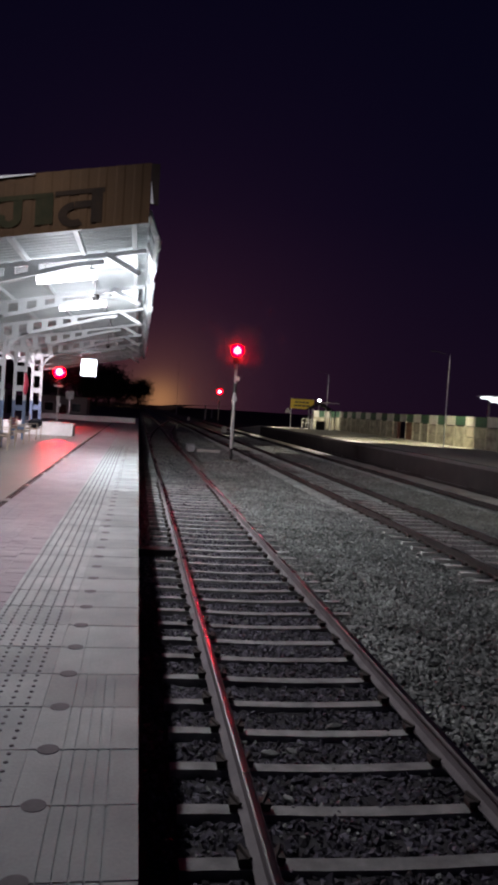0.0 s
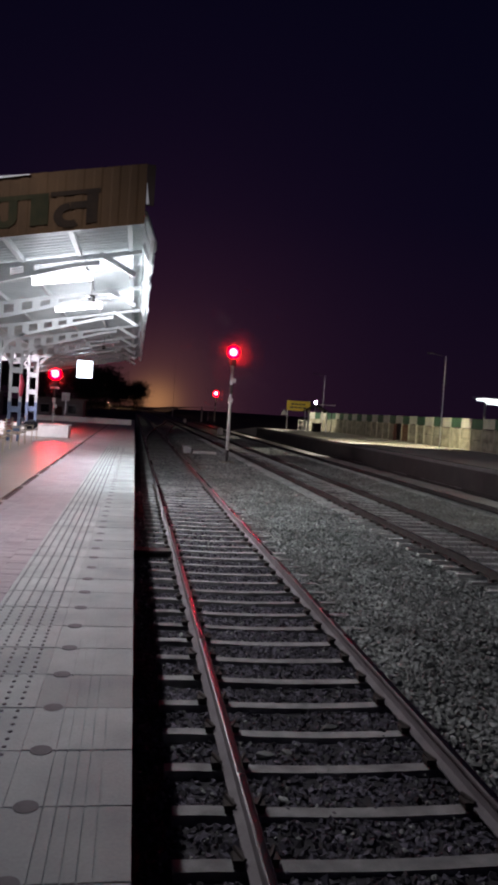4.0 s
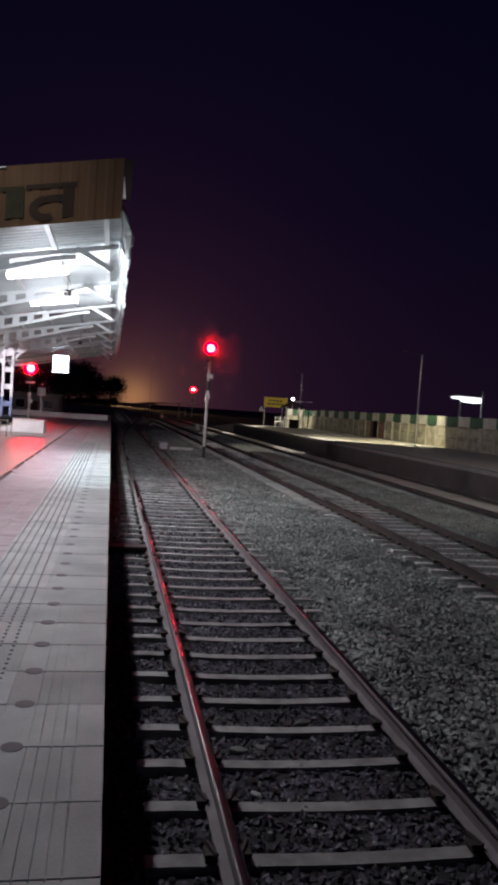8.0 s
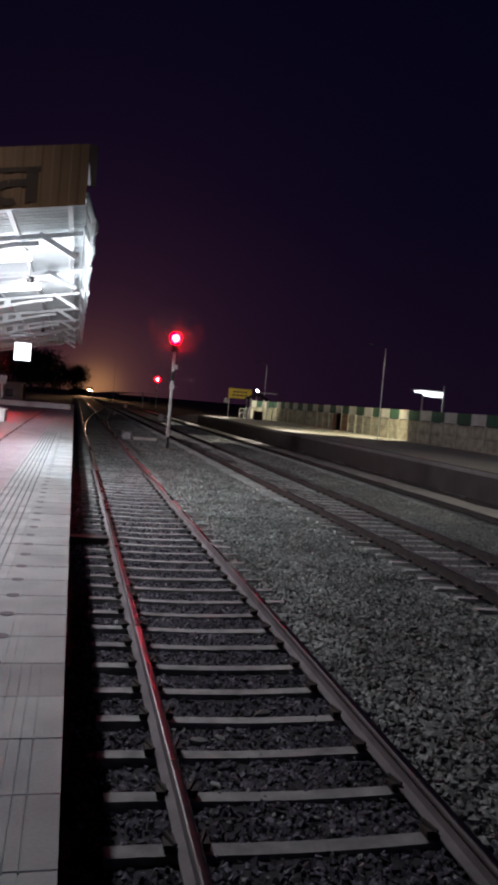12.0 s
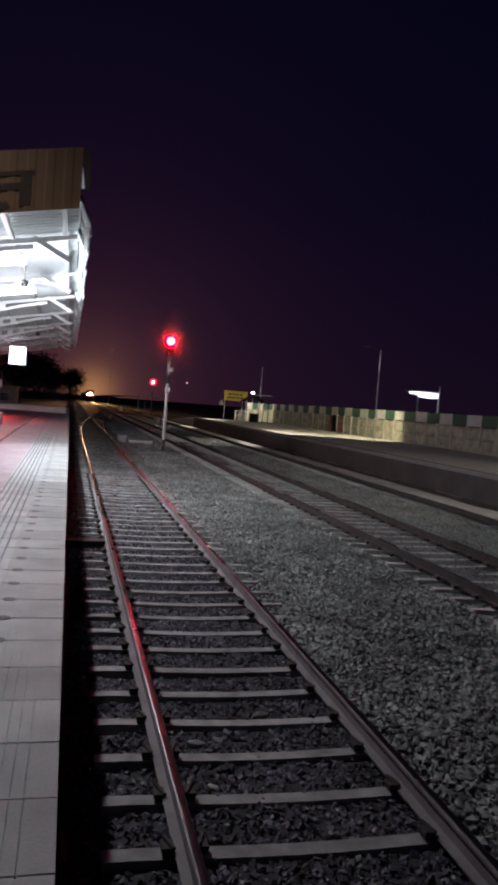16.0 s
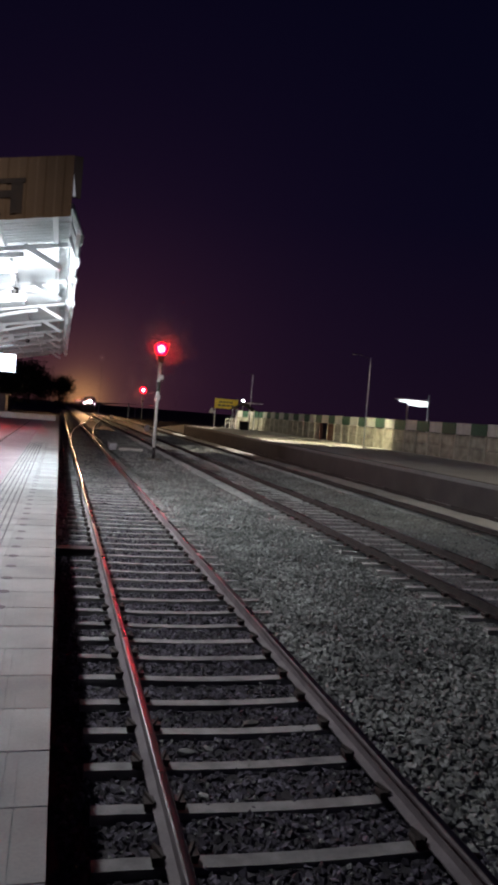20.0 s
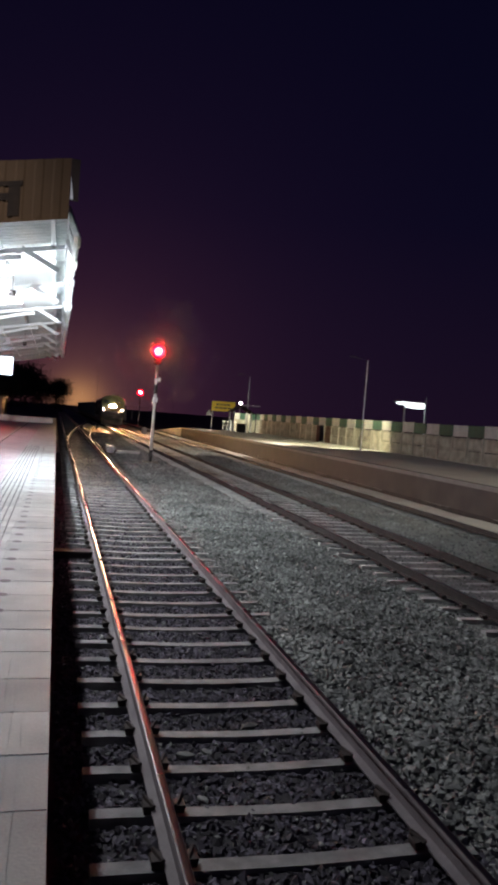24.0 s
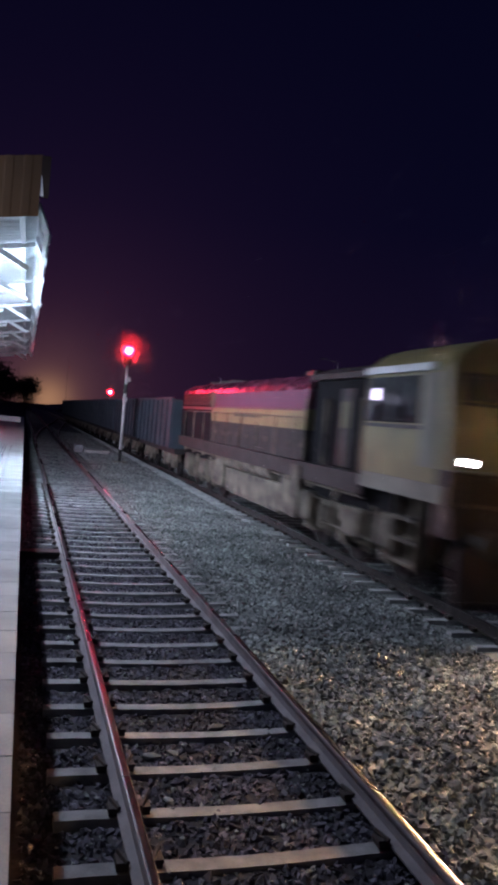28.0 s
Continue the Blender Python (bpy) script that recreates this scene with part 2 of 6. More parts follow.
M_FENCE = material("concrete_panel", (0.42, 0.40, 0.31), (0.17, 0.16, 0.125), 1.8, 0.85, bump=0.4, rand=0.15, coords="Position")
M_BRICKRED = material("red_brown_panel", (0.16, 0.06, 0.045), None, 2.0, 0.85)
M_FARPF = material("pale_worn_concrete", (0.60, 0.60, 0.53), (0.44, 0.44, 0.39), 0.7, 0.8, bump=0.2, fine=30, spread=0.6)
M_POST = material("pale_concrete_post", (0.50, 0.48, 0.38), (0.30, 0.28, 0.22), 1.8, 0.85, bump=0.4, rand=0.15, coords="Position")
M_FILL = material("pale_stone_dust", (0.56, 0.56, 0.51), (0.33, 0.33, 0.30), 0.8, 0.9, bump=0.6, fine=18, coords="Position")
M_FLAG = material("red_cloth", (0.55, 0.05, 0.09), (0.42, 0.035, 0.06), 5, 0.85)
M_GATEPALE = material("faded_brown_steel", (0.24, 0.13, 0.08), (0.16, 0.085, 0.055), 2.0, 0.8)
M_LEAF = material("leaf", (0.04, 0.055, 0.022), (0.02, 0.03, 0.012), 3.0, 0.7, rand=0.3)
M_BANK = material("dusty_bank", (0.40, 0.33, 0.24), (0.26, 0.21, 0.15), 0.1, 0.95, fine=2.0)
M_BARK = material("bark", (0.10, 0.08, 0.06), None, 6.0, 0.9, bump=0.6)
M_STEEL = material("bare_steel", (0.42, 0.42, 0.42), (0.28, 0.28, 0.28), 4, 0.4, 0.8)
M_RUST = material("rusty_steel", (0.20, 0.13, 0.09), (0.11, 0.075, 0.06), 3, 0.8, 0.2)
M_BAG = material("dark_cloth", (0.03, 0.03, 0.04), None, 8, 0.9)
M_CREAM = material("loco_cream", (0.26, 0.225, 0.095), (0.15, 0.128, 0.06), 1.6, 0.5, bump=0.04)
M_LOCORED = material("loco_crimson", (0.12, 0.035, 0.04), (0.07, 0.022, 0.026), 1.2, 0.4, bump=0.04)
M_LOCOREAR = material("loco_rear_mauve", (0.017, 0.014, 0.018), (0.011, 0.009, 0.012), 1.2, 0.85, spec=0.15)
M_APRON = material("loco_dark_red", (0.036, 0.021, 0.019), (0.022, 0.014, 0.013), 1.5, 0.5)
M_LOCOPURPLE = material("loco_mauve", (0.16, 0.05, 0.095), (0.11, 0.036, 0.066), 1.2, 0.68, bump=0.04)
M_LOCOGREY = material("loco_grey", (0.058, 0.048, 0.046), (0.026, 0.022, 0.021), 2.2, 0.7, spec=0.3)
M_BOGIE = material("bogie_dust", (0.235, 0.195, 0.145), (0.04, 0.034, 0.028), 2.2, 0.85, bump=0.4, spread=0.35)
M_SKIRT = material("dusty_pale_skirt", (0.26, 0.245, 0.20), (0.15, 0.14, 0.11), 2.0, 0.7)
M_RUBBER = material("black_rubber_hose", (0.02, 0.02, 0.02), None, 6, 0.7)
M_WAGON = material("wagon_blue_grey", (0.055, 0.07, 0.09), (0.03, 0.04, 0.053), 1.0, 0.65, bump=0.15)
M_LOCOROOF = material("loco_roof_gloss", (0.14, 0.035, 0.06), (0.10, 0.026, 0.045), 1.2, 0.27, bump=0.0, fine=3, spec=0.9)
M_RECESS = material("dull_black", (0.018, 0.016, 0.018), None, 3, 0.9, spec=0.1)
M_COPING = material("dirty_coping", (0.17, 0.165, 0.16), (0.10, 0.098, 0.095), 1.5, 0.85)
M_EMBLEM = material("green_emblem", (0.02, 0.11, 0.055), None, 4, 0.5)
M_GLASS = glass("dark_glass")
M_SCREEN = glass("dusty_windscreen", (0.022, 0.024, 0.022), 0.42)
M_HOUSE = material("lime_wash", (0.42, 0.36, 0.34), (0.30, 0.26, 0.25), 0.6, 0.85)
G_TUBE = glow("tube_light", (0.88, 0.98, 1.0), 9)
G_BOARD = glow("lit_board", (0.66, 0.90, 1.0), 4.5)


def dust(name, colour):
    """Thin specks that let light through, for the added lamp halos."""
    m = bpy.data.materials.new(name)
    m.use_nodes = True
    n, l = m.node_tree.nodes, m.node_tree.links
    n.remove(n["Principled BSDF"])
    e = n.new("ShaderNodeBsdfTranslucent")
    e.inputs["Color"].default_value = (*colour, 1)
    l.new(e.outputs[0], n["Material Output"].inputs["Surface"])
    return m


M_HALO = dust("pale_dust", (0.85, 0.80, 0.70))


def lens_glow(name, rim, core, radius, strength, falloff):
    """Lamp lens, white-hot at its centre, dimming to a coloured rim: a painted-on halo."""
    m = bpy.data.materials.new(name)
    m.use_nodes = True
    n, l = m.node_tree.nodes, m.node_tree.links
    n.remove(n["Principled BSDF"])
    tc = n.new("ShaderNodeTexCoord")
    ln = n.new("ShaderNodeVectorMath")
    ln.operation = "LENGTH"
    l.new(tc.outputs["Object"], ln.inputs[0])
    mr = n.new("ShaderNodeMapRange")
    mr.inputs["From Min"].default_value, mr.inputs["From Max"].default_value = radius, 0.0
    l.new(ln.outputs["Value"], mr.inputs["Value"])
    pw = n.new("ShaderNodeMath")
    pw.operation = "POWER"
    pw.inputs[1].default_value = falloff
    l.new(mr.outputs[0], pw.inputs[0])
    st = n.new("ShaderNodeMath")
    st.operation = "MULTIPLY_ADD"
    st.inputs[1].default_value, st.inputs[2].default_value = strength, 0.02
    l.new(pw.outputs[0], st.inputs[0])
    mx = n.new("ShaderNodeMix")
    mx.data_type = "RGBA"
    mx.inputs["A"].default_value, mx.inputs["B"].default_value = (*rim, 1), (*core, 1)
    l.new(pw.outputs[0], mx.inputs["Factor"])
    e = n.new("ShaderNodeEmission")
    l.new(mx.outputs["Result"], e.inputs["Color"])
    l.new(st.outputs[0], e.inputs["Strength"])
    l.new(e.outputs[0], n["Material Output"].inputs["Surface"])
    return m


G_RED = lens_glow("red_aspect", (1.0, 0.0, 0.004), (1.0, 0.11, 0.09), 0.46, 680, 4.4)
G_BULB = glow("headlight_bulb", (1.0, 0.66, 0.32), 250000)
G_REFLECT = glow("headlight_reflector", (1.0, 0.55, 0.21), 1900)
G_MARK = glow("marker_lens", (1.0, 0.90, 0.66), 40)
G_FLOOD = glow("floodlight_lens", (0.9, 0.97, 1.0), 320)
G_SHED = glow("lit_shed_underside", (0.78, 1.0, 0.95), 1.7)
G_CABIN = glow("cab_lamp", (0.95, 0.85, 1.0), 2.5)
G_SPECK = glow("distant_lamp", (1.0, 0.75, 0.55), 4)


# ---------------------------------------------------------------- mesh helpers
def box(bm, x0, x1, y0, y1, z0, z1, m=None):
    vs = [bm.verts.new((x, y, z)) for z in (z0, z1) for y in (y0, y1) for x in (x0, x1)]
    if m is not None:
        for v in vs:
            v.co = m @ v.co
    for f in ((0, 2, 3, 1), (4, 5, 7, 6), (0, 1, 5, 4), (2, 6, 7, 3), (0, 4, 6, 2), (1, 3, 7, 5)):
        bm.faces.new([vs[i] for i in f])
    return vs


def bevel(bm, w, seg=1):
    bmesh.ops.bevel(bm, geom=bm.edges[:], offset=w, segments=seg, affect="EDGES", profile=0.6)


def tube(bm, a, b, r0, r1=None, n=12, cap=True):
    a, b = Vector(a), Vector(b)
    r1 = r0 if r1 is None else r1
    q = (b - a).to_track_quat("Z", "Y").to_matrix()
    rings = []
    for p, r in ((a, r0), (b, r1)):
        rings.append([bm.verts.new(p + q @ Vector((r * math.cos(2 * math.pi * i / n), r * math.sin(2 * math.pi * i / n), 0))) for i in range(n)])
    for i in range(n):
        bm.faces.new((rings[0][i], rings[0][(i + 1) % n], rings[1][(i + 1) % n], rings[1][i]))
    if cap:
        bm.faces.new(rings[0][::-1])
        bm.faces.new(rings[1])
    return rings


def loft(bm, sections, cap=True):
    """Closed sections with equal numbers of points, joined in order."""
    rings = [[bm.verts.new(p) for p in s] for s in sections]
    n = len(rings[0])
    for a, b in zip(rings, rings[1:]):
        for i in range(n):
            bm.faces.new((a[i], a[(i + 1) % n], b[(i + 1) % n], b[i]))
    if cap:
        bm.faces.new(rings[0][::-1])
        bm.faces.new(rings[-1])


def mesh_of(name, bm, material_):
    bmesh.ops.recalc_face_normals(bm, faces=bm.faces[:])
    me = bpy.data.meshes.new(name)
    bm.to_mesh(me)
    bm.free()
    for m in (material_ if isinstance(material_, (list, tuple)) else (material_,)):
        me.materials.append(m)
    return me


def part(name, bm, material_, parent=None, label="", smooth=False):
    me = bm if isinstance(bm, bpy.types.Mesh) else mesh_of(name, bm, material_)
    if smooth:
        for p in me.polygons:
            p.use_smooth = True
    ob = new(name, me)
    if parent is not None:
        ob.parent = parent
    return tagged(ob, label)


def thing(name, label, category, at=None, group="", kind=""):
    ob = new(name)
    ob.empty_display_size = 0.2
    if at is not None:
        ob.matrix_world = at if isinstance(at, Matrix) else Matrix.Translation(at)
    return tagged(ob, label, category, group, kind)


def simple(name, boxes, material_, label="", category="", parent=None, bev=0.0, kind="", group=""):
    bm = bmesh.new()
    for b in boxes:
        box(bm, *b)
    if bev:
        bevel(bm, bev)
    ob = part(name, bm, material_, parent)
    return tagged(ob, label, category, group, kind)


def pydata(name, verts, faces, material_, parent=None, label="", category="", kind="", group=""):
    me = bpy.data.meshes.new(name)
    me.from_pydata(verts, [], faces)
    me.materials.append(material_)
    ob = new(name, me)
    if parent is not None:
        ob.parent = parent
    return tagged(ob, label, category, group, kind)


# ---------------------------------------------------------------- ground and ballast
def ground():
    v, f = [], []
    xs = [-1500, -400, -120, -40, -9, 0, 25, 60, 160, 500, 1500]
    ys = [-300, -40, 0, 40, 90, 150, 250, 420, 700, 1200, 2500]
    for y in ys:
        for x in xs:
            v.append((x, y, -1.45 if -10 < x < 30 else -1.1))
    w = len(xs)
    for j in range(len(ys) - 1):
        for i in range(w - 1):
            a = j * w + i
            f.append((a, a + 1, a + w + 1, a + w))
    pydata("ground", v, f, M_EARTH, kind="structure", label="dark bare earth running out to the horizon", category="ground")


def bed_height(x, y):
    """Ballast surface: level under the tracks, heaped between them, with lumps."""
    h = BED + 0.05 * math.exp(-((x - 4.3) / 0.9) ** 2)
    h += 0.07 * math.exp(-((x - 10.85) / 0.4) ** 2)
    h -= 0.012 * max(0.0, min(1.0, (1.75 - abs(x - T2)) / 0.35))
    h += 0.027 * max(0.0, min(1.0, (0.80 - abs(x - T2)) / 0.12))
    h -= 0.065 * max(0.0, min(1.0, (1.3 - abs(x - T3)) / 0.2))
    h -= 0.012 * max(0.0, min(1.0, (1.6 - abs(x - T1)) / 0.3))
    # shoulder heaped over the outer sleeper ends at the near stretch
    h += 0.085 * max(0.0, min(1.0, (x - 2.60) / 0.10)) * max(0.0, min(1.0, (3.7 - x) / 0.6)) * max(0.0, min(1.0, (10.0 - y) / 1.6))
    return h + 0.02 * noise.noise(Vector((x * 1.7, y * 1.7, 0))) + 0.025 * noise.noise(Vector((x * 0.5, y * 0.5, 3)))


def ballast():
    ys = np.concatenate([np.arange(-3, 30, 0.2), np.arange(30, 80, 1.0), np.arange(80, 470, 6.0)])
    for name, xs, mat, label in (("track_bed", np.linspace(0.06, 2.80, 21), M_BALLAST, "dark stone bed under the near track"),
                                 ("ballast_bed", np.linspace(2.80, 6.30, 21), M_BEDLIGHT, "grey crushed-stone bed between the tracks"),
                                 ("main_track_bed", np.linspace(6.30, 8.60, 24), M_BEDMID, "darker stone bed under the middle track"),
                                 ("far_ballast_bed", np.linspace(8.60, 11.3, 9), M_BEDLIGHT, "grey crushed-stone bed beyond the middle track"),
                                 ("far_track_bed", np.linspace(11.3, 14.19, 9), M_BEDLIGHT, "stone bed beside the far platform")):
        v = [(x, y, bed_height(x, y)) for y in ys for x in xs]
        w = len(xs)
        f = [(j * w + i, j * w + i + 1, (j + 1) * w + i + 1, (j + 1) * w + i) for j in range(len(ys) - 1) for i in range(w - 1)]
        ob = pydata(name, v, f, mat, kind="structure", label=label, category="ballast")
        for p in ob.data.polygons:
            p.use_smooth = True
    # pale strip added between the far rails; its tone stands for lamplight
    xs = np.linspace(T3 - 0.74, T3 + 0.74, 9)
    ys = np.arange(14, 130, 0.7)
    v = [(x, y, RAIL - 0.075 - 0.04 * abs((x - T3) / 0.74) ** 3 + 0.03 * noise.noise(Vector((x * 1.3, y * 0.6, 9)))) for y in ys for x in xs]
    w = len(xs)
    f = [(j * w + i, j * w + i + 1, (j + 1) * w + i + 1, (j + 1) * w + i) for j in range(len(ys) - 1) for i in range(w - 1)]
    ob = pydata("far_track_fill", v, f, M_FILL, kind="structure", label="pale strip added between the far rails for the lamplight there", category="ballast")
    for p in ob.data.polygons:
        p.use_smooth = True


def stones():
    """Loose crushed stones over the bed, one joined mesh."""
    r = np.random.default_rng(5)
    base = np.array([(1, 0, 0), (-1, 0, 0), (0, 1, 0), (0, -1, 0), (0, 0, 1), (0, 0, -1)], float)
    tri = [(0, 2, 4), (2, 1, 4), (1, 3, 4), (3, 0, 4), (2, 0, 5), (1, 2, 5), (3, 1, 5), (0, 3, 5)]
    verts, faces = [], []

    def put(x, y, z, s):
        nonlocal verts, faces
        k = len(verts)
        p = base * (s * r.uniform(0.55, 1.25, (6, 1))) * np.array([1, 1, 0.75]) + r.normal(0, s * 0.22, (6, 3))
        a, c = r.uniform(0, 6.28), r.uniform(-0.8, 0.8)
        ca, sa, cc, sc = math.cos(a), math.sin(a), math.cos(c), math.sin(c)
        p = p @ np.array([[1, 0, 0], [0, cc, sc], [0, -sc, cc]]) @ np.array([[ca, sa, 0], [-sa, ca, 0], [0, 0, 1]])
        verts.extend((p + (x, y, z)).tolist())
        faces.extend([(k + i, k + j, k + l) for i, j, l in tri])

    def field(n, x0, x1, y0, y1, power, s0, s1, lift=0.02):
        for _ in range(n):
            y = y0 + (y1 - y0) * r.random() ** power
            x = r.uniform(x0, x1)
            if abs(x - T1) < 1.42:
                off = abs((y - FIRST) / PITCH - round((y - FIRST) / PITCH)) * PITCH
                if off < 0.093 and not (x > 2.66 and y < 9.2) and r.random() > (0.25 if off > 0.062 else 0.03):
                    continue
            put(x, y, bed_height(x, y) + r.uniform(-0.012, lift), r.uniform(s0, s1))

    # between and beside the near rails, darker than elsewhere
    field(23500, 0.1, 2.85, 2.6, 14, 1.0, 0.018, 0.040)
    field(9000, 0.1, 2.85, 14, 44, 1.2, 0.022, 0.045)
    pydata("track_stones", verts, faces, M_DARKSTONE, label="dark ballast stones between the rails", category="ballast", kind="stuff")
    verts, faces = [], []
    field(2600, 0.15, 3.1, 3.0, 18, 1.2, 0.010, 0.030, 0.03)
    field(22000, 2.72, 6.0, 3.2, 15, 1.0, 0.020, 0.048, 0.05)
    field(14000, 2.85, 6.0, 15, 34, 1.2, 0.022, 0.045, 0.045)
    field(6000, 8.7, 11.2, 9, 34, 1.2, 0.022, 0.045)
    field(9000, 3.15, 6.1, 34, 80, 1.3, 0.03, 0.06, 0.045)
    field(5000, 8.7, 11.2, 34, 80, 1.3, 0.03, 0.06)
    pydata("ballast_stones", verts, faces, M_STONE, label="loose angular grey ballast stones", category="ballast", kind="stuff")
    verts, faces = [], []
    field(7000, 6.0, 8.7, 9, 34, 1.2, 0.018, 0.034)
    field(2200, 11.2, 14.1, 14, 40, 1.2, 0.018, 0.030, 0.01)
    pydata("dusty_stones", verts, faces, M_MIDSTONE, label="dusty dark stones under the middle and far tracks", category="ballast", kind="stuff")
    # single larger pale stones lying on the bed
    for x, y, s in ((1.82, 6.42, 0.075), (1.13, 5.91, 0.07), (3.13, 5.63, 0.08), (1.33, 5.96, 0.05), (4.4, 9.6, 0.07), (1.15, 5.2, 0.045), (3.9, 12.2, 0.06), (5.0, 8.9, 0.06)):
        bm = bmesh.new()
        bmesh.ops.create_icosphere(bm, subdivisions=1, radius=s)
        for q in bm.verts:
            q.co = Vector((q.co.x * 1.35, q.co.y * 0.7, q.co.z * 0.6)) * rng.uniform(0.8, 1.2)
        ob = part("stone", bm, M_STONE)
        ob.matrix_world = pose(x, y, bed_height(x, y) + s * 0.4, 0, 0, rng.uniform(-60, 40))
        tagged(ob, "single pale stone lying on the ballast", "stone", "loose pale stones")


# ---------------------------------------------------------------- tracks
RAIL_SECTION = ((-0.075, -0.172), (0.075, -0.172), (0.075, -0.160), (0.014, -0.142), (0.010, -0.045), (0.035, -0.036), (0.036, -0.012), (0.029, -0.0014), (0.012, 0.0), (-0.012, 0.0), (-0.029, -0.0014), (-0.036, -0.012), (-0.035, -0.036), (-0.010, -0.045), (-0.014, -0.142), (-0.075, -0.160))


def rail_mesh(points, top=None, side=None):
    """A rail swept along plan points (x, y)."""
    verts, faces, mats = [], [], []
    n = len(RAIL_SECTION)
    for i, (x, y) in enumerate(points):
        a, b = points[max(i - 1, 0)], points[min(i + 1, len(points) - 1)]
        d = Vector((b[0] - a[0], b[1] - a[1])).normalized()
        for sx, sz in RAIL_SECTION:
            verts.append((x + d.y * sx, y - d.x * sx, RAIL + sz))
    for i in range(len(points) - 1):
        for j in range(n):
            faces.append((i * n + j, i * n + (j + 1) % n, (i + 1) * n + (j + 1) % n, (i + 1) * n + j))
            mats.append(1 if 7 <= j <= 9 else 0)
    faces.append(tuple(range(n)))
    faces.append(tuple(range(len(verts) - 1, len(verts) - n - 1, -1)))
    me = bpy.data.meshes.new("rail")
    me.from_pydata(verts, [], faces)
    me.materials.append(side or M_RAILSIDE)
    me.materials.append(top or M_RAILTOP)
    for p, k in zip(me.polygons, mats + [0, 0]):
        p.material_index = k
        p.use_smooth = k == 1
    return me


def sleeper_bm():
    """Prestressed sleeper 2.75 m long, higher seats at the rails and a lower waist."""
    bm = bmesh.new()
    secs = []
    for k in range(13):
        x = -1.375 + 2.75 * k / 12
        u = abs(x) / 1.375
        h = -0.224 + 0.042 * u ** 1.6 - (0.010 if k in (0, 12) else 0.0)
        secs.append([(x, -0.074, -0.36), (x, 0.074, -0.36), (x, 0.064, h), (x, -0.064, h)])
    loft(bm, secs)
    return bm


def clip_bm(s):
    """One spring clip with its insert; s: the side of the rail on which it sits."""
    bm = bmesh.new()
    box(bm, -0.035, 0.035, -0.055, 0.055, -0.19, -0.135)
    tube(bm, (-0.03 * s, -0.06, -0.135), (0.02 * s, 0.06, -0.12), 0.016, n=6)
    tube(bm, (0.03 * s, -0.05, -0.15), (0.03 * s, 0.05, -0.15), 0.015, n=6)
    return bm


def straight(x, y0, y1, step=8.0):
    n = max(2, int((y1 - y0) / step))
    return [(x, y0 + (y1 - y0) * i / n) for i in range(n + 1)]


SLEEPER = mesh_of("sleeper", sleeper_bm(), M_SLEEPER)
PALESLEEPER = mesh_of("sleeper", sleeper_bm(), M_PALESLEEPER)
CLIP_L, CLIP_R = mesh_of("rail_clip", clip_bm(-1), M_CLIP), mesh_of("rail_clip", clip_bm(1), M_CLIP)
PITCH, FIRST = 0.632, 4.365      # sleeper spacing and the first sleeper


def track(name, cx, y0, y1, near0, near1, phase, label, clips=0, side=None, tie=SLEEPER):
    tr = thing(name, label, "railway track", (0, 0, 0))
    for s in (-0.872, 0.872):
        part("rail", rail_mesh(straight(cx + s, y0, y1), None, side), None, tr, "steel rail with a polished running surface")
    k0, k1 = math.ceil((y0 - phase) / PITCH), int((y1 - phase) / PITCH)
    far_v, far_f = [], []
    sv = [v.co.copy() for v in SLEEPER.vertices]
    sf = [tuple(p.vertices) for p in SLEEPER.polygons]
    for k in range(k0, k1):
        y = phase + PITCH * k
        if near0 <= y <= near1:
            ob = new("sleeper", tie)
            ob.parent = tr
            ob.matrix_basis = pose(cx + rng.uniform(-0.015, 0.015), y + rng.uniform(-0.012, 0.012), RAIL + rng.uniform(-0.006, 0.004), rng.uniform(-1.5, 1.5), 0, rng.uniform(-0.8, 0.8))
            if y < clips:
                for rx in (-0.872, 0.872):
                    for c, sd in ((CLIP_L, -1), (CLIP_R, 1)):
                        part("rail_clip", c, None, ob).matrix_basis = Matrix.Translation((rx + sd * 0.105, 0, 0))
        elif y < 330:
            b = len(far_v)
            far_v += [(v.x + cx, v.y + y, v.z + RAIL) for v in sv]
            far_f += [tuple(i + b for i in q) for q in sf]
    if far_v:
        pydata("far_sleeper", far_v, far_f, M_SLEEPER, tr, "concrete sleepers fading into the distance", kind="stuff")
    return tr


def s_curve(y, y0, y1, a, b):
    u = min(max((y - y0) / (y1 - y0), 0), 1)
    return a + (b - a) * (u * u * (3 - 2 * u))


def line_bend(y):
    """The main line swings left beyond 400 m."""
    return -((y - 400) ** 2) / 1100 if y > 400 else 0.0


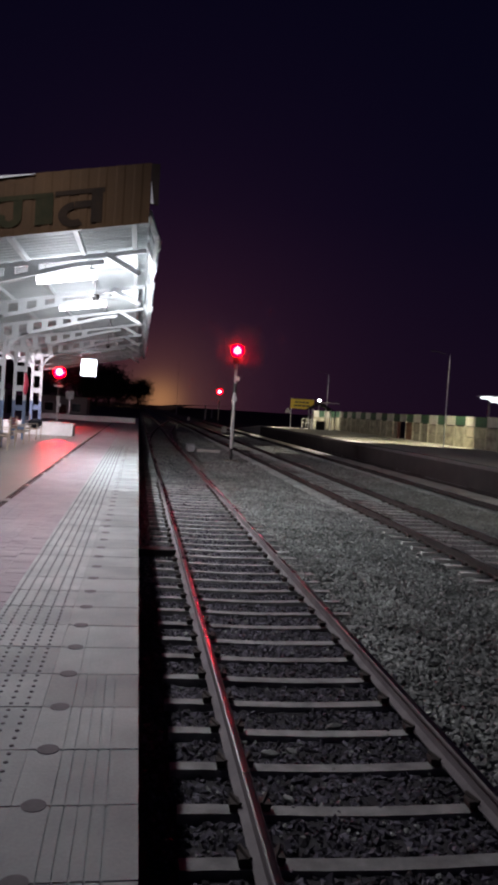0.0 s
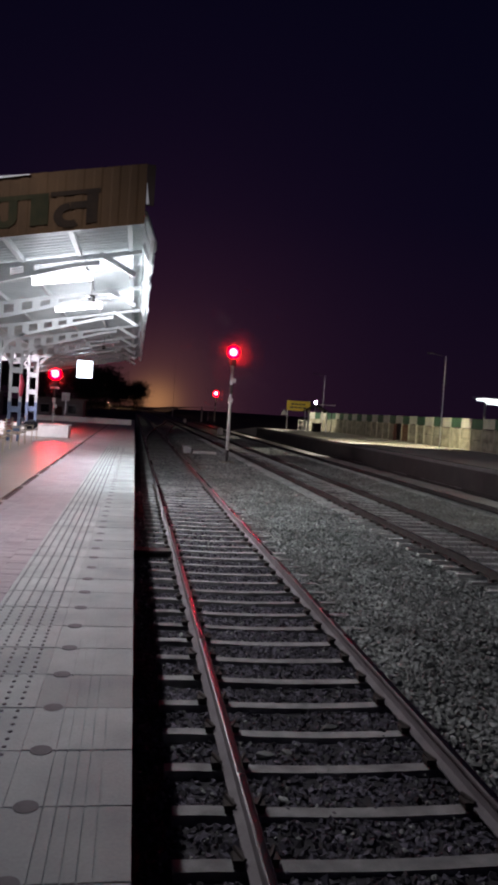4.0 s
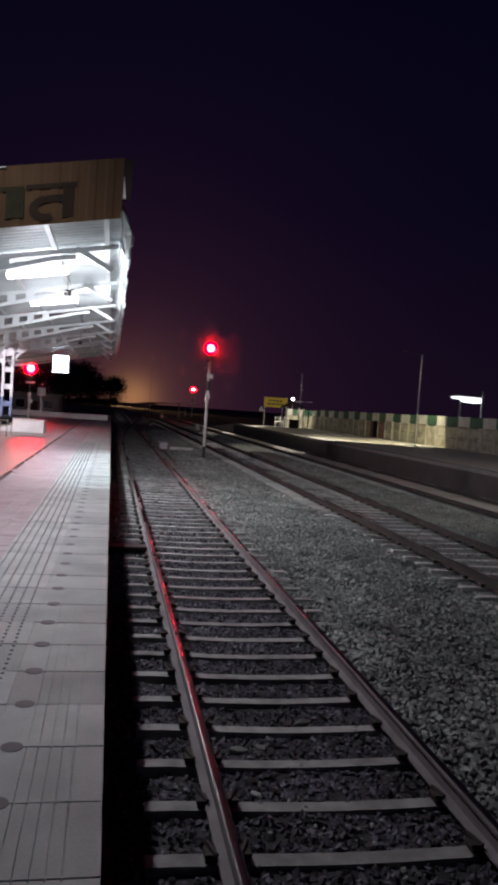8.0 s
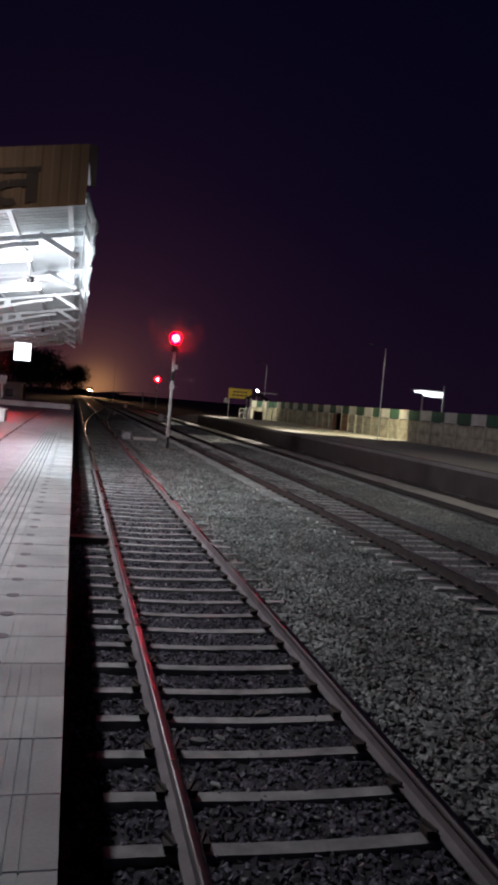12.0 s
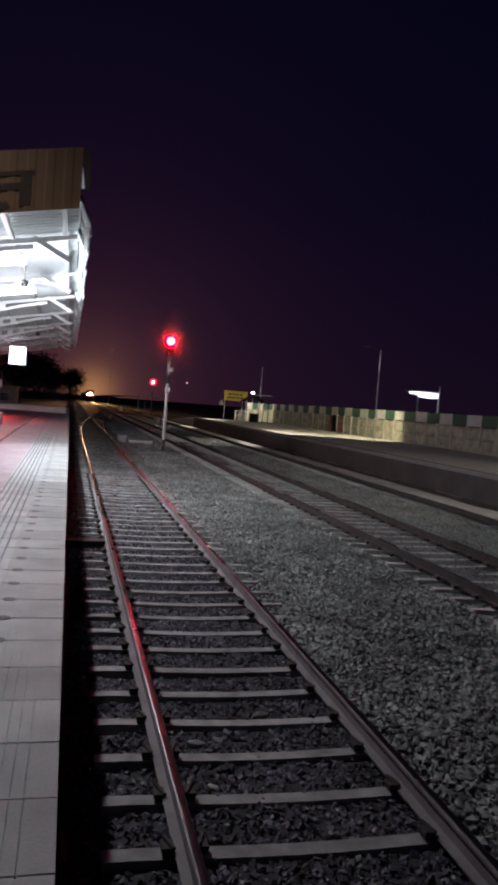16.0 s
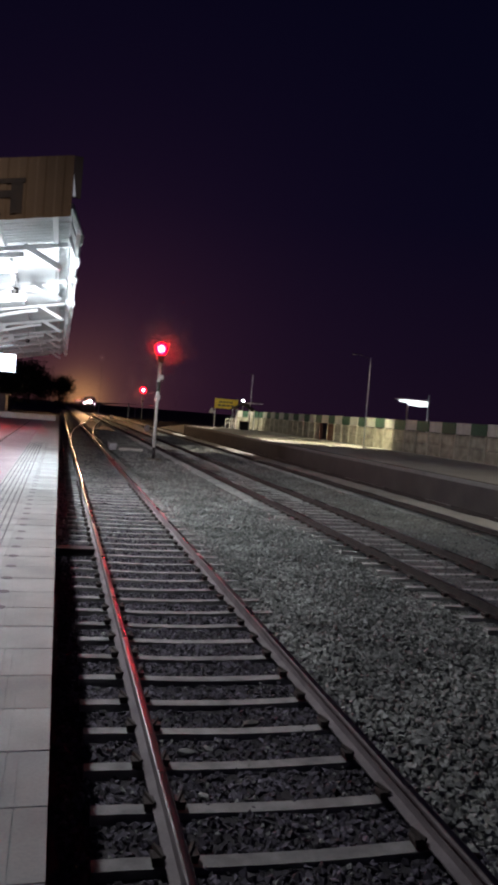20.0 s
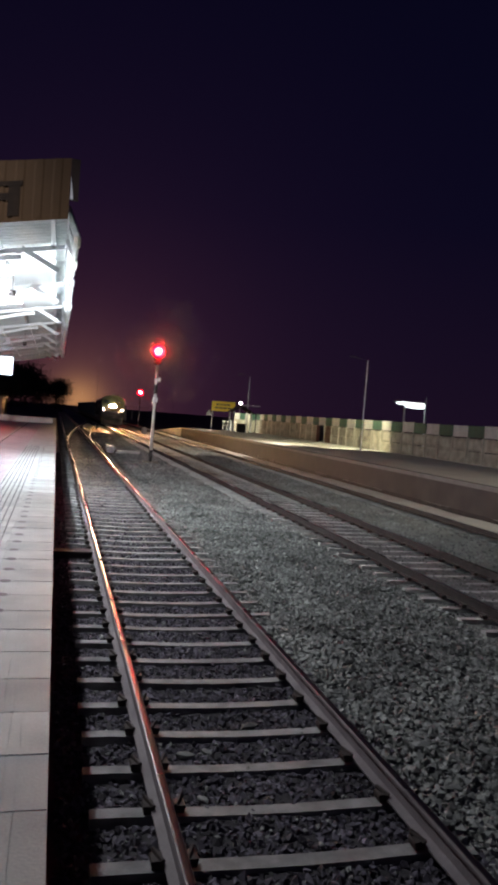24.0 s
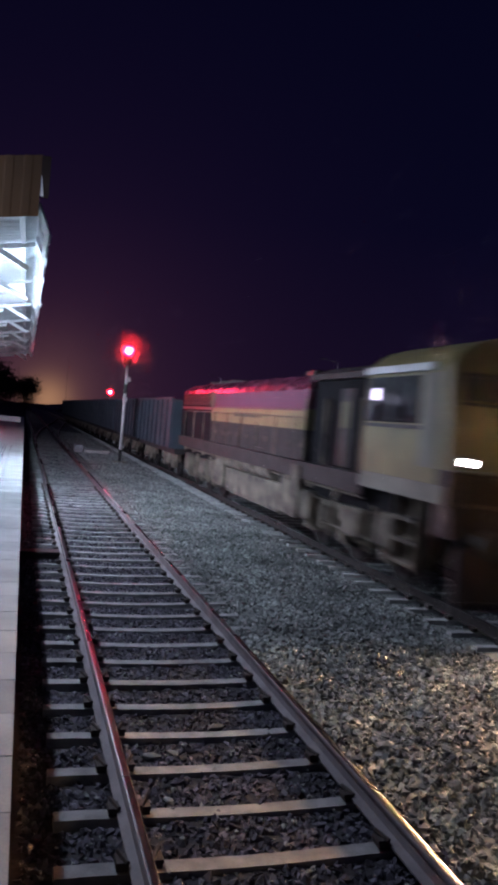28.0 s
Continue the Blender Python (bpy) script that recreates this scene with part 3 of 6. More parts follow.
def tracks():
    track("platform_track", T1, -4, 260, 2, 60, FIRST - PITCH * 10, "near track of steel rails on concrete sleepers along the platform edge", 26, M_DUSTLITRAIL)
    track("main_track", T2, -4, 400, 8, 70, 11.12 - PITCH * 10 + 0.05, "middle track of steel rails on concrete sleepers", 24, None, PALESLEEPER)
    track("far_track", T3, -4, 300, 12, 50, 20.2 - PITCH * 10, "track of steel rails on concrete sleepers beside the far platform", 0, None, PALESLEEPER)
    bend = thing("curved_track", "main line curving away in the distance", "railway track", (0, 0, 0))
    for s in (-0.872, 0.872):
        part("rail", rail_mesh([(T2 + s + line_bend(y), y) for y in range(400, 760, 10)], M_RAILSHINE), None, bend)
    cross = thing("crossover_track", "curved crossover rails joining the near and middle tracks", "railway track", (0, 0, 0))
    for s in (-0.872, 0.872):
        pts = [(s_curve(y, 48, 165, T1, T2) + s, y) for y in range(50, 166, 2)]
        part("rail", rail_mesh(pts, M_RAILSHINE), None, cross, "curved steel rail with a polished running surface")
    v, f = [], []
    sf = [tuple(p.vertices) for p in SLEEPER.polygons]
    for k in range(70):
        y = 66 + k * 1.26
        cx = s_curve(y, 48, 165, T1, T2)
        b = len(v)
        v += [(q.co.x + cx, q.co.y + y, q.co.z + RAIL - 0.006) for q in SLEEPER.vertices]
        f += [tuple(i + b for i in q) for q in sf]
    pydata("far_sleeper", v, f, M_SLEEPER, cross, "concrete sleepers under the crossover", kind="stuff")


# ---------------------------------------------------------------- near platform
TILE, TILE0 = 0.506, 2.564 - 0.506 * 5     # tile pitch and first joint
TILE_END = TILE0 + TILE * 57


def platform():
    # body, kept 12 mm under the tiles along the edge
    simple("platform_slab", [(-12, -2.3, -12, 86, -1.5, 0.0)], M_PFCONC, "pale smooth concrete platform floor", "platform", kind="structure")
    simple("platform_paving", [(-2.06, -1.075, -12, 86, -1.5, -0.006)], M_PAVER, "reddish grey paved strip of the platform", "platform", kind="structure")
    simple("platform_drain", [(-2.3, -2.06, -12, 86, -1.5, -0.03)], M_DRAIN, "narrow dark drain slot along the platform", "drain", kind="structure")
    simple("platform_edge_base", [(-1.075, -0.02, -12, 86, -1.5, -0.035)], M_JOINT, "mortar base under the edge tiles", "platform", kind="structure")
    simple("drain_cover", [(-2.298, -2.16, -12, 86, -0.03, 0.0)], M_PFCONC, "concrete cover strip over the drain", "drain", kind="structure")
    bridges = [(-2.159, -2.062, 3.0 + 2.3 * k, 3.16 + 2.3 * k + rng.uniform(0, 0.25), -0.03, -0.004) for k in range(20)]
    simple("drain_bridge", bridges, M_PFCONC, "short concrete bridges across the drain slot", "drain", kind="structure")
    simple("platform_wall", [(-0.10, -0.025, -12, 86, -1.5, -0.036)], M_PFWALL, "dark masonry face of the platform", "wall", kind="structure")
    pf = tagged(new("platform_tiling"), "grey tactile and ribbed tiles along the platform edge", "tiles", kind="structure")
    # ribbed edge tile: ribs with four narrow grooves
    cuts = (-0.006, -0.135, -0.142, -0.192, -0.199, -0.247, -0.254, -0.305, -0.312, -0.360, -0.367, -0.525)
    bm = bmesh.new()
    prof = [(-0.006, -0.034)]
    for a, b in zip(cuts[::2], cuts[1::2]):
        prof += [(a, -0.007 if a < -0.01 else 0.0), (a, 0.0), (b, 0.0), (b, -0.007 if b > -0.52 else 0.0)]
    prof.append((-0.525, -0.034))
    clean = [q for k, q in enumerate(prof) if k == 0 or q != prof[k - 1]]
    loft(bm, [[(x, y, z) for x, z in clean] for y in (0.005, TILE - 0.005)])
    rib = mesh_of("edge_tile", bm, M_TILE)
    # warning tile with domes
    bm = bmesh.new()
    box(bm, -1.072, -0.5275, 0.005, TILE - 0.005, -0.034, 0.0)
    for i in range(6):
        for j in range(6):
            x, y = -1.03 + 0.084 * i, 0.042 + 0.0844 * j
            tube(bm, (x, y, -0.002), (x, y, 0.005), 0.013, 0.010, 7)
    me = mesh_of("warning_tile", bm, [M_TILE, M_DISC])
    for p in me.polygons:
        if all(me.vertices[i].co.z > -0.003 and me.vertices[i].co.z != 0.0 for i in p.vertices):
            p.material_index = 1
    bm = bmesh.new()
    tube(bm, (-0.43, 0, -0.004), (-0.43, 0, 0.002), 0.052, n=18)
    disc = mesh_of("round_mark", bm, M_DISC)
    for k in range(58):
        y = TILE0 + TILE * k
        for mesh_ in (rib, me):
            ob = new(mesh_.name, mesh_)
            ob.parent = pf
            ob.matrix_basis = pose(0, y, rng.uniform(-0.002, 0.001), 0, 0, rng.uniform(-0.12, 0.12))
        ob = new("round_mark", disc)
        ob.parent = pf
        ob.matrix_basis = pose(rng.uniform(-0.006, 0.006), y, 0.0)
    simple("platform_edge_slab", [(-1.07, -0.008, TILE_END + 0.52, 86, -0.034, -0.001)], M_TILE, "plain concrete platform edge", "platform", kind="structure")
    simple("platform_rear_slab", [(-1.07, -0.008, -12, TILE0 - 0.01, -0.034, -0.001)], M_TILE, "plain concrete platform edge", "platform", kind="structure")
    # small interlocked pavers of the strip behind the tiles
    pv = tagged(new("paver_strip"), "worn reddish grey pavers behind the edge tiles", "paving", kind="structure")
    bm = bmesh.new()
    vs = box(bm, 0.0015, 0.1955, 0.0015, 0.1005, -0.03, 0.0)
    for q in vs[4:]:
        q.co.x += 0.002 if q.co.x < 0.1 else -0.002
        q.co.y += 0.002 if q.co.y < 0.05 else -0.002
    paver = mesh_of("paver", bm, M_PAVER)
    pvv = [q.co.copy() for q in paver.vertices]
    pvf = [tuple(q.vertices) for q in paver.polygons]
    v, f = [], []
    for row in range(340):
        y = 6.0 + row * 0.102
        for k in range(5):
            x = -2.058 + k * 0.197
            yy = y + (0.05 if k % 2 else 0.0)
            z = rng.uniform(-0.004, -0.0005)
            if row < 60:
                ob = new("paver", paver)
                ob.parent = pv
                ob.matrix_basis = pose(x, yy, z, 0, 0, rng.uniform(-0.4, 0.4))
            else:
                b = len(v)
                v += [(q.x + x, q.y + yy, q.z + z) for q in pvv]
                f += [tuple(i + b for i in q) for q in pvf]
    pydata("far_paver", v, f, M_PAVER, pv, "pavers fading into the distance", kind="stuff")
    # dark box added for the black gap between platform wall and rail
    trough = thing("cable_trough", "dark box crossing to the rail, standing for a black gap", "trough", (0, 13.9, 0))
    simple("trough_lid", [(0.0, 0.74, -0.16, 0.16, -1.02, -0.99)], M_PFWALL, parent=trough, bev=0.005)
    simple("trough_body", [(0.0, 0.72, -0.13, 0.13, -1.16, -1.021)], M_DARK, parent=trough)


# ---------------------------------------------------------------- canopy
C0, C1 = 13.1, 48.4


def roof_z(x):
    """Underside of the sheeting: rises towards the track."""
    return 4.80 + 0.20 * (x + 0.12)


def corrugated(name, origin, across, along, up, width, length, pitch, depth, material_, parent, label=""):
    """A corrugated sheet: waves run across, ridges along."""
    o, a, l, u = (Vector(q) for q in (origin, across, along, up))
    v, f = [], []
    prof = []
    for k in range(int(width / pitch)):
        prof += [(pitch * (k + q), h * depth) for q, h in ((0.0, -1), (0.42, -1), (0.54, 1), (0.88, 1))]
    prof.append((width, -depth))
    n = len(prof) - 1
    for d, w in prof:
        for j in (0, 1):
            v.append(o + a * d + l * (length * j) + u * w)
    for i in range(n):
        f.append((2 * i, 2 * i + 2, 2 * i + 3, 2 * i + 1))
    ob = pydata(name, v, f, material_, parent, label)
    sol = ob.modifiers.new("thickness", "SOLIDIFY")
    sol.thickness = 0.004
    return ob


def canopy():
    can = thing("platform_canopy", "white steel platform canopy with a corrugated roof rising to the track", "canopy", (0, 0, 0))
    W = 6.6
    slope = Vector((-1, 0, -0.2)).normalized()
    nrm = Vector((-0.2, 0, 1)).normalized()
    Lr = W / abs(slope.x)
    # roof sheeting in bays
    y = C0 + 0.05
    while y < C1 - 0.1:
        w = min(4.7, C1 - y)
        corrugated("roof_sheet", (-0.12, y, roof_z(-0.12) + 0.10), (0, 1, 0), slope, nrm, w - 0.01, Lr, 0.235, 0.018, M_ROOF, can)
        y += 4.7
    # frames
    ys = [15.4 + 4.7 * i for i in range(8)]
    for i, fy in enumerate(ys):
        fy = min(fy, C1 - 0.15)
        part("frame_beam", beam_bm(fy, 0.30 if i < 5 else 0.06), M_STEELW, can)
        bm = bmesh.new()
        a, b = Vector((-0.95, fy, roof_z(-0.95) + 0.02)), Vector((-0.22, fy, roof_z(-0.2) - 0.50))
        strut(bm, a, b, 0.05)
        part("edge_brace", bm, M_STEELW, can)
        if i < 5:
            column(can, fy)
    # purlins
    for x in (-0.35, -1.35, -2.45, -3.5, -4.6, -5.6):
        bm = bmesh.new()
        strut(bm, Vector((x, C0 + 0.1, roof_z(x) + 0.045)), Vector((x, C1 - 0.05, roof_z(x) + 0.045)), 0.045)
        part("purlin", bm, M_STEELW, can)
    # edge fascia hanging along the track side, bottom kicked out
    fas = Vector((0.215, 0, -0.55))
    y = C0 + 0.12
    while y < C1 - 0.1:
        w = min(1.1, C1 - y)
        hang = fas * rng.uniform(0.94, 1.06) + Vector((rng.uniform(-0.022, 0.022), 0, 0))
        corrugated("edge_fascia", (-0.10 + rng.uniform(-0.012, 0.012), y, 5.06), (0, 1, rng.uniform(-0.02, 0.02)), hang, (1, 0, 0.45), w - 0.004, 1.0, 0.22, 0.02, M_ROOF, can)
        y += 1.1
    bm = bmesh.new()
    strut(bm, Vector((-0.13, C0 + 0.1, 4.97)), Vector((-0.13, C1, 4.97)), 0.045)
    strut(bm, Vector((0.05, C0 + 0.1, 4.57)), Vector((0.05, C1, 4.57)), 0.035)
    part("edge_rail", bm, M_STEELW, can)
    for fy in ys:
        bm = bmesh.new()
        strut(bm, Vector((-0.14, min(fy, C1 - 0.15), 5.02)), Vector((0.06, min(fy, C1 - 0.15), 4.55)), 0.04)
        part("edge_hanger", bm, M_STEELW, can)
    # end fascia with faded lettering, facing the viewer
    up = Vector((0, 0, 1))
    ax = Vector((-1, 0, -0.2))
    corrugated("end_fascia", (-0.11, C0, 4.79), ax, up, (0, -1, 0), 6.4, 1.02, 0.30, 0.004, M_BROWN, can, "brown corrugated end panel")
    simple("end_return", [(-0.105, 0.035, C0 - 0.005, C0 + 0.015, 5.10, 5.80)], M_RETURN, "grey flat return panel", parent=can)
    # white triangle added for the lit patch beside the end panel
    bm = bmesh.new()
    tri = [(-0.10, C0 - 0.022, 5.50), (-0.10, C0 - 0.022, 5.12), (-0.045, C0 - 0.022, 5.12)]
    lo = [bm.verts.new(q) for q in tri]
    hi = [bm.verts.new((x, y + 0.01, z)) for x, y, z in tri]
    bm.faces.new(lo)
    bm.faces.new(hi[::-1])
    for i in range(3):
        bm.faces.new((lo[i], hi[i], hi[(i + 1) % 3], lo[(i + 1) % 3]))
    part("corner_gusset", bm, M_STEELW, can)
    bm = bmesh.new()
    strut(bm, Vector((-0.12, C0 + 0.06, 4.84)), Vector((-6.4, C0 + 0.06, 4.84 - 0.2 * 6.28)), 0.04)
    strut(bm, Vector((-0.12, C0 + 0.06, 5.73)), Vector((-6.4, C0 + 0.06, 5.73 - 0.2 * 6.28)), 0.04)
    part("end_frame", bm, M_STEELW, can)
    lettering(can)
    # far end fascia
    corrugated("end_fascia", (-0.11, C1 + 0.01, 4.68), ax, up, (0, -1, 0), 6.4, 0.42, 0.22, 0.018, M_ROOF, can, "pale corrugated end panel")


def strut(bm, a, b, r):
    d = (b - a).normalized()
    side = d.cross(Vector((0, 0, 1)))
    side = side.normalized() if side.length > 1e-3 else Vector((1, 0, 0))
    upv = side.cross(d)
    rings = [[bm.verts.new(p + side * (sx * r) + upv * (sz * r)) for sx, sz in ((-1, -1), (1, -1), (1, 1), (-1, 1))] for p in (a, b)]
    for i in range(4):
        bm.faces.new((rings[0][i], rings[0][(i + 1) % 4], rings[1][(i + 1) % 4], rings[1][i]))
    bm.faces.new(rings[0][::-1])
    bm.faces.new(rings[1])


COLX = -4.62


def beam_bm(fy, deep=0.30):
    """Castellated beam: two chords with battens, deepest at the column."""
    bm = bmesh.new()

    def low(x):
        d = 0.16 + deep * max(0.0, 1 - abs(x - COLX) / 3.2)
        return roof_z(x) - d
    xs = [-0.95 - i * (5.45 / 12) for i in range(13)]
    for a, b in zip(xs, xs[1:]):
        strut(bm, Vector((a, fy, roof_z(a) - 0.03)), Vector((b, fy, roof_z(b) - 0.03)), 0.045)
        strut(bm, Vector((a, fy, low(a))), Vector((b, fy, low(b))), 0.045)
    for x in xs[1:]:
        if low(x) < roof_z(x) - 0.22:
            box(bm, x - 0.10, x + 0.10, fy - 0.03, fy + 0.03, low(x), roof_z(x) - 0.03)
    strut(bm, Vector((-0.12, fy, roof_z(-0.12) - 0.03)), Vector((-0.95, fy, roof_z(-0.95) - 0.03)), 0.04)
    return bm


def column(can, fy):
    """Two white legs with battens, blue below, arched haunches above."""
    col = thing("column", "lattice column painted white above and blue below", "")
    col.parent = can
    for s in (-1, 1):
        x = COLX + s * 0.19
        simple("leg", [(x - 0.05, x + 0.05, fy - 0.08, fy + 0.08, 1.50, roof_z(COLX) - 0.3)], M_STEELW, parent=col)
        simple("leg_base", [(x - 0.055, x + 0.055, fy - 0.085, fy + 0.085, 0.0, 1.50)], M_BLUE, "blue painted foot", parent=col)
    z = 0.35
    while z < roof_z(COLX) - 0.5:
        simple("batten", [(COLX - 0.14, COLX + 0.14, fy - 0.05, fy + 0.05, z, z + 0.22)], M_BLUE if z < 1.25 else M_STEELW, parent=col)
        z += 0.75
    for s in (-1, 1):
        pts = []
        for i in range(7):
            a = math.pi / 2 * i / 6
            x = COLX + s * (0.19 + 0.75 * (1 - math.cos(a)))
            pts.append(Vector((x, fy, roof_z(x) - 0.40 - 0.75 * (1 - math.sin(a)) + 0.02)))
        bm = bmesh.new()
        for a, b in zip(pts, pts[1:]):
            strut(bm, a, b, 0.045)
        part("haunch", bm, M_STEELW, col)


def lettering(can):
    """Two faded painted letters on the end panel, following its slope: headline, stem and hook each."""
    y = C0 - 0.0125

    def stroke(pts, mat, letter):
        bm = bmesh.new()
        lo = [bm.verts.new((x, y - 0.003, z + 0.2 * (x + 0.87))) for x, z in pts]
        hi = [bm.verts.new((x, y + 0.004, z + 0.2 * (x + 0.87))) for x, z in pts]
        bm.faces.new(lo)
        bm.faces.new(hi[::-1])
        n = len(pts)
        for i in range(n):
            bm.faces.new((lo[i], hi[i], hi[(i + 1) % n], lo[(i + 1) % n]))
        part("stroke", bm, mat, letter)

    def arc(cx, cz, rx, rz, wide, a0, a1, mat, letter):
        ring = [radians(a0 + (a1 - a0) * i / 14) for i in range(15)]
        outer = [(cx + rx * math.cos(a), cz + rz * math.sin(a)) for a in ring]
        inner = [(cx + (rx - wide) * math.cos(a), cz + (rz - wide * 0.85) * math.sin(a)) for a in ring]
        stroke(outer + inner[::-1], mat, letter)

    def letter(label):
        ob = new("letter")
        ob.parent = can
        return tagged(ob, label)

    def bar(x0, x1, z0, z1, mat, owner):
        stroke([(x0, z0), (x1, z0), (x1, z1), (x0, z1)], mat, owner)
    ta = letter("faded dark painted letter")
    bar(-1.69, -0.87, 5.235, 5.315, M_LETTER, ta)
    bar(-1.09, -0.905, 4.735, 5.234, M_LETTER, ta)
    bar(-1.36, -1.091, 5.00, 5.12, M_LETTER, ta)
    arc(-1.355, 4.905, 0.275, 0.215, 0.145, 95, 300, M_LETTER, ta)
    ga = letter("faded green painted letter")
    bar(-2.62, -1.72, 5.225, 5.305, M_GREENL, ga)
    bar(-2.005, -1.715, 4.78, 5.224, M_GREENL, ga)
    bar(-2.36, -2.22, 4.95, 5.224, M_GREENL, ga)
    arc(-2.42, 4.95, 0.20, 0.17, 0.13, 150, 360, M_GREENL, ga)
    # pale strip along the top of the end panel, standing for the lit roof beyond
    bm = bmesh.new()
    loft(bm, [[(-2.03, C0 - 0.03, 5.40), (-2.03, C0 + 0.05, 5.40), (-2.03, C0 + 0.05, 5.41), (-2.03, C0 - 0.03, 5.41)],
              [(-6.4, C0 - 0.03, 4.40), (-6.4, C0 + 0.05, 4.40), (-6.4, C0 + 0.05, 4.66), (-6.4, C0 - 0.03, 4.66)]])
    part("top_flashing", bm, M_STEELW, can, "pale metal strip standing for the roof beyond")


def canopy_fittings():
    for ty in (16.0, 20.5):
        z = roof_z(-1.72) - 0.28
        fx = thing("tube_light", "lit white tube light hung under the canopy", "light", (-1.72, ty, z), "canopy tube lights")
        # tube drawn thicker than it is, to take in its bloom
        bm = bmesh.new()
        tube(bm, (-0.60, 0, -0.13), (0.60, 0, 0.09), 0.075, n=14)
        part("tube", bm, G_TUBE, fx)
        bm = bmesh.new()
        m = Matrix.Rotation(-math.atan(0.18), 4, "Y")
        box(bm, -0.63, 0.63, -0.06, 0.06, 0.070, 0.095, m)
        part("housing", bm, M_STEELW, fx)
        for s in (-0.45, 0.45):
            bm = bmesh.new()
            tube(bm, (s, 0, 0.05 + s * 0.18), (s, 0, 0.36 + s * 0.2), 0.008, n=6)
            part("hanger", bm, M_STEEL, fx)
    for fx_, fy in ((-1.25, 18.2), (-1.55, 33.0)):
        z = roof_z(fx_) - 0.42
        fan = thing("ceiling_fan", "small ceiling fan hung from the canopy", "fan", (fx_, fy, z), "canopy fans")
        bm = bmesh.new()
        tube(bm, (0, 0, 0), (0, 0, 0.45), 0.012, n=8)
        part("rod", bm, M_STEEL, fan)
        bm = bmesh.new()
        tube(bm, (0, 0, -0.10), (0, 0, 0.04), 0.07, 0.09, 14)
        part("motor", bm, M_DARK, fan)
        for k in range(3):
            bm = bmesh.new()
            box(bm, 0.08, 0.55, -0.055, 0.055, -0.035, -0.028, Matrix.Rotation(radians(20 + 120 * k), 4, "Z"))
            part("blade", bm, M_STEEL, fan)
    bd = thing("indicator_board", "lit white indicator board hung at the canopy end", "sign board", (-3.0, 43.2, 3.52))
    simple("case", [(-0.46, 0.46, -0.06, 0.08, -0.52, 0.50)], M_STEELW, parent=bd, bev=0.02)
    simple("face", [(-0.42, 0.42, -0.075, -0.062, -0.48, 0.46)], G_BOARD, "glowing white face", parent=bd)
    for s in (-0.3, 0.3):
        bm = bmesh.new()
        tube(bm, (s, 0, 0.5), (s, 0, 0.70), 0.015, n=8)
        part("hanger", bm, M_STEEL, bd)


def bench(at, back):
    b = thing("bench", "steel platform bench with a slatted seat", "bench", at, "platform benches")
    for i in range(5):
        simple("slat", [(-0.75, 0.75, -0.24 + 0.1 * i, -0.17 + 0.1 * i, 0.43, 0.455)], M_TAN, parent=b)
    for i in range(4):
        simple("back_slat", [(-0.75, 0.75, 0.26 + 0.02 * i, 0.285 + 0.02 * i, 0.52 + 0.1 * i, 0.59 + 0.1 * i)], back, parent=b)
    for s in (-0.68, 0.68):
        bm = bmesh.new()
        box(bm, s - 0.02, s + 0.02, -0.22, -0.18, 0, 0.43)
        box(bm, s - 0.02, s + 0.02, 0.24, 0.28, 0, 0.95)
        box(bm, s - 0.02, s + 0.02, -0.22, 0.26, 0.40, 0.43)
        box(bm, s - 0.02, s + 0.02, -0.24, 0.26, 0.62, 0.65)
        box(bm, s - 0.02, s + 0.02, -0.24, -0.20, 0.43, 0.65)
        part("leg_frame", bm, M_TAN, b)
    return b


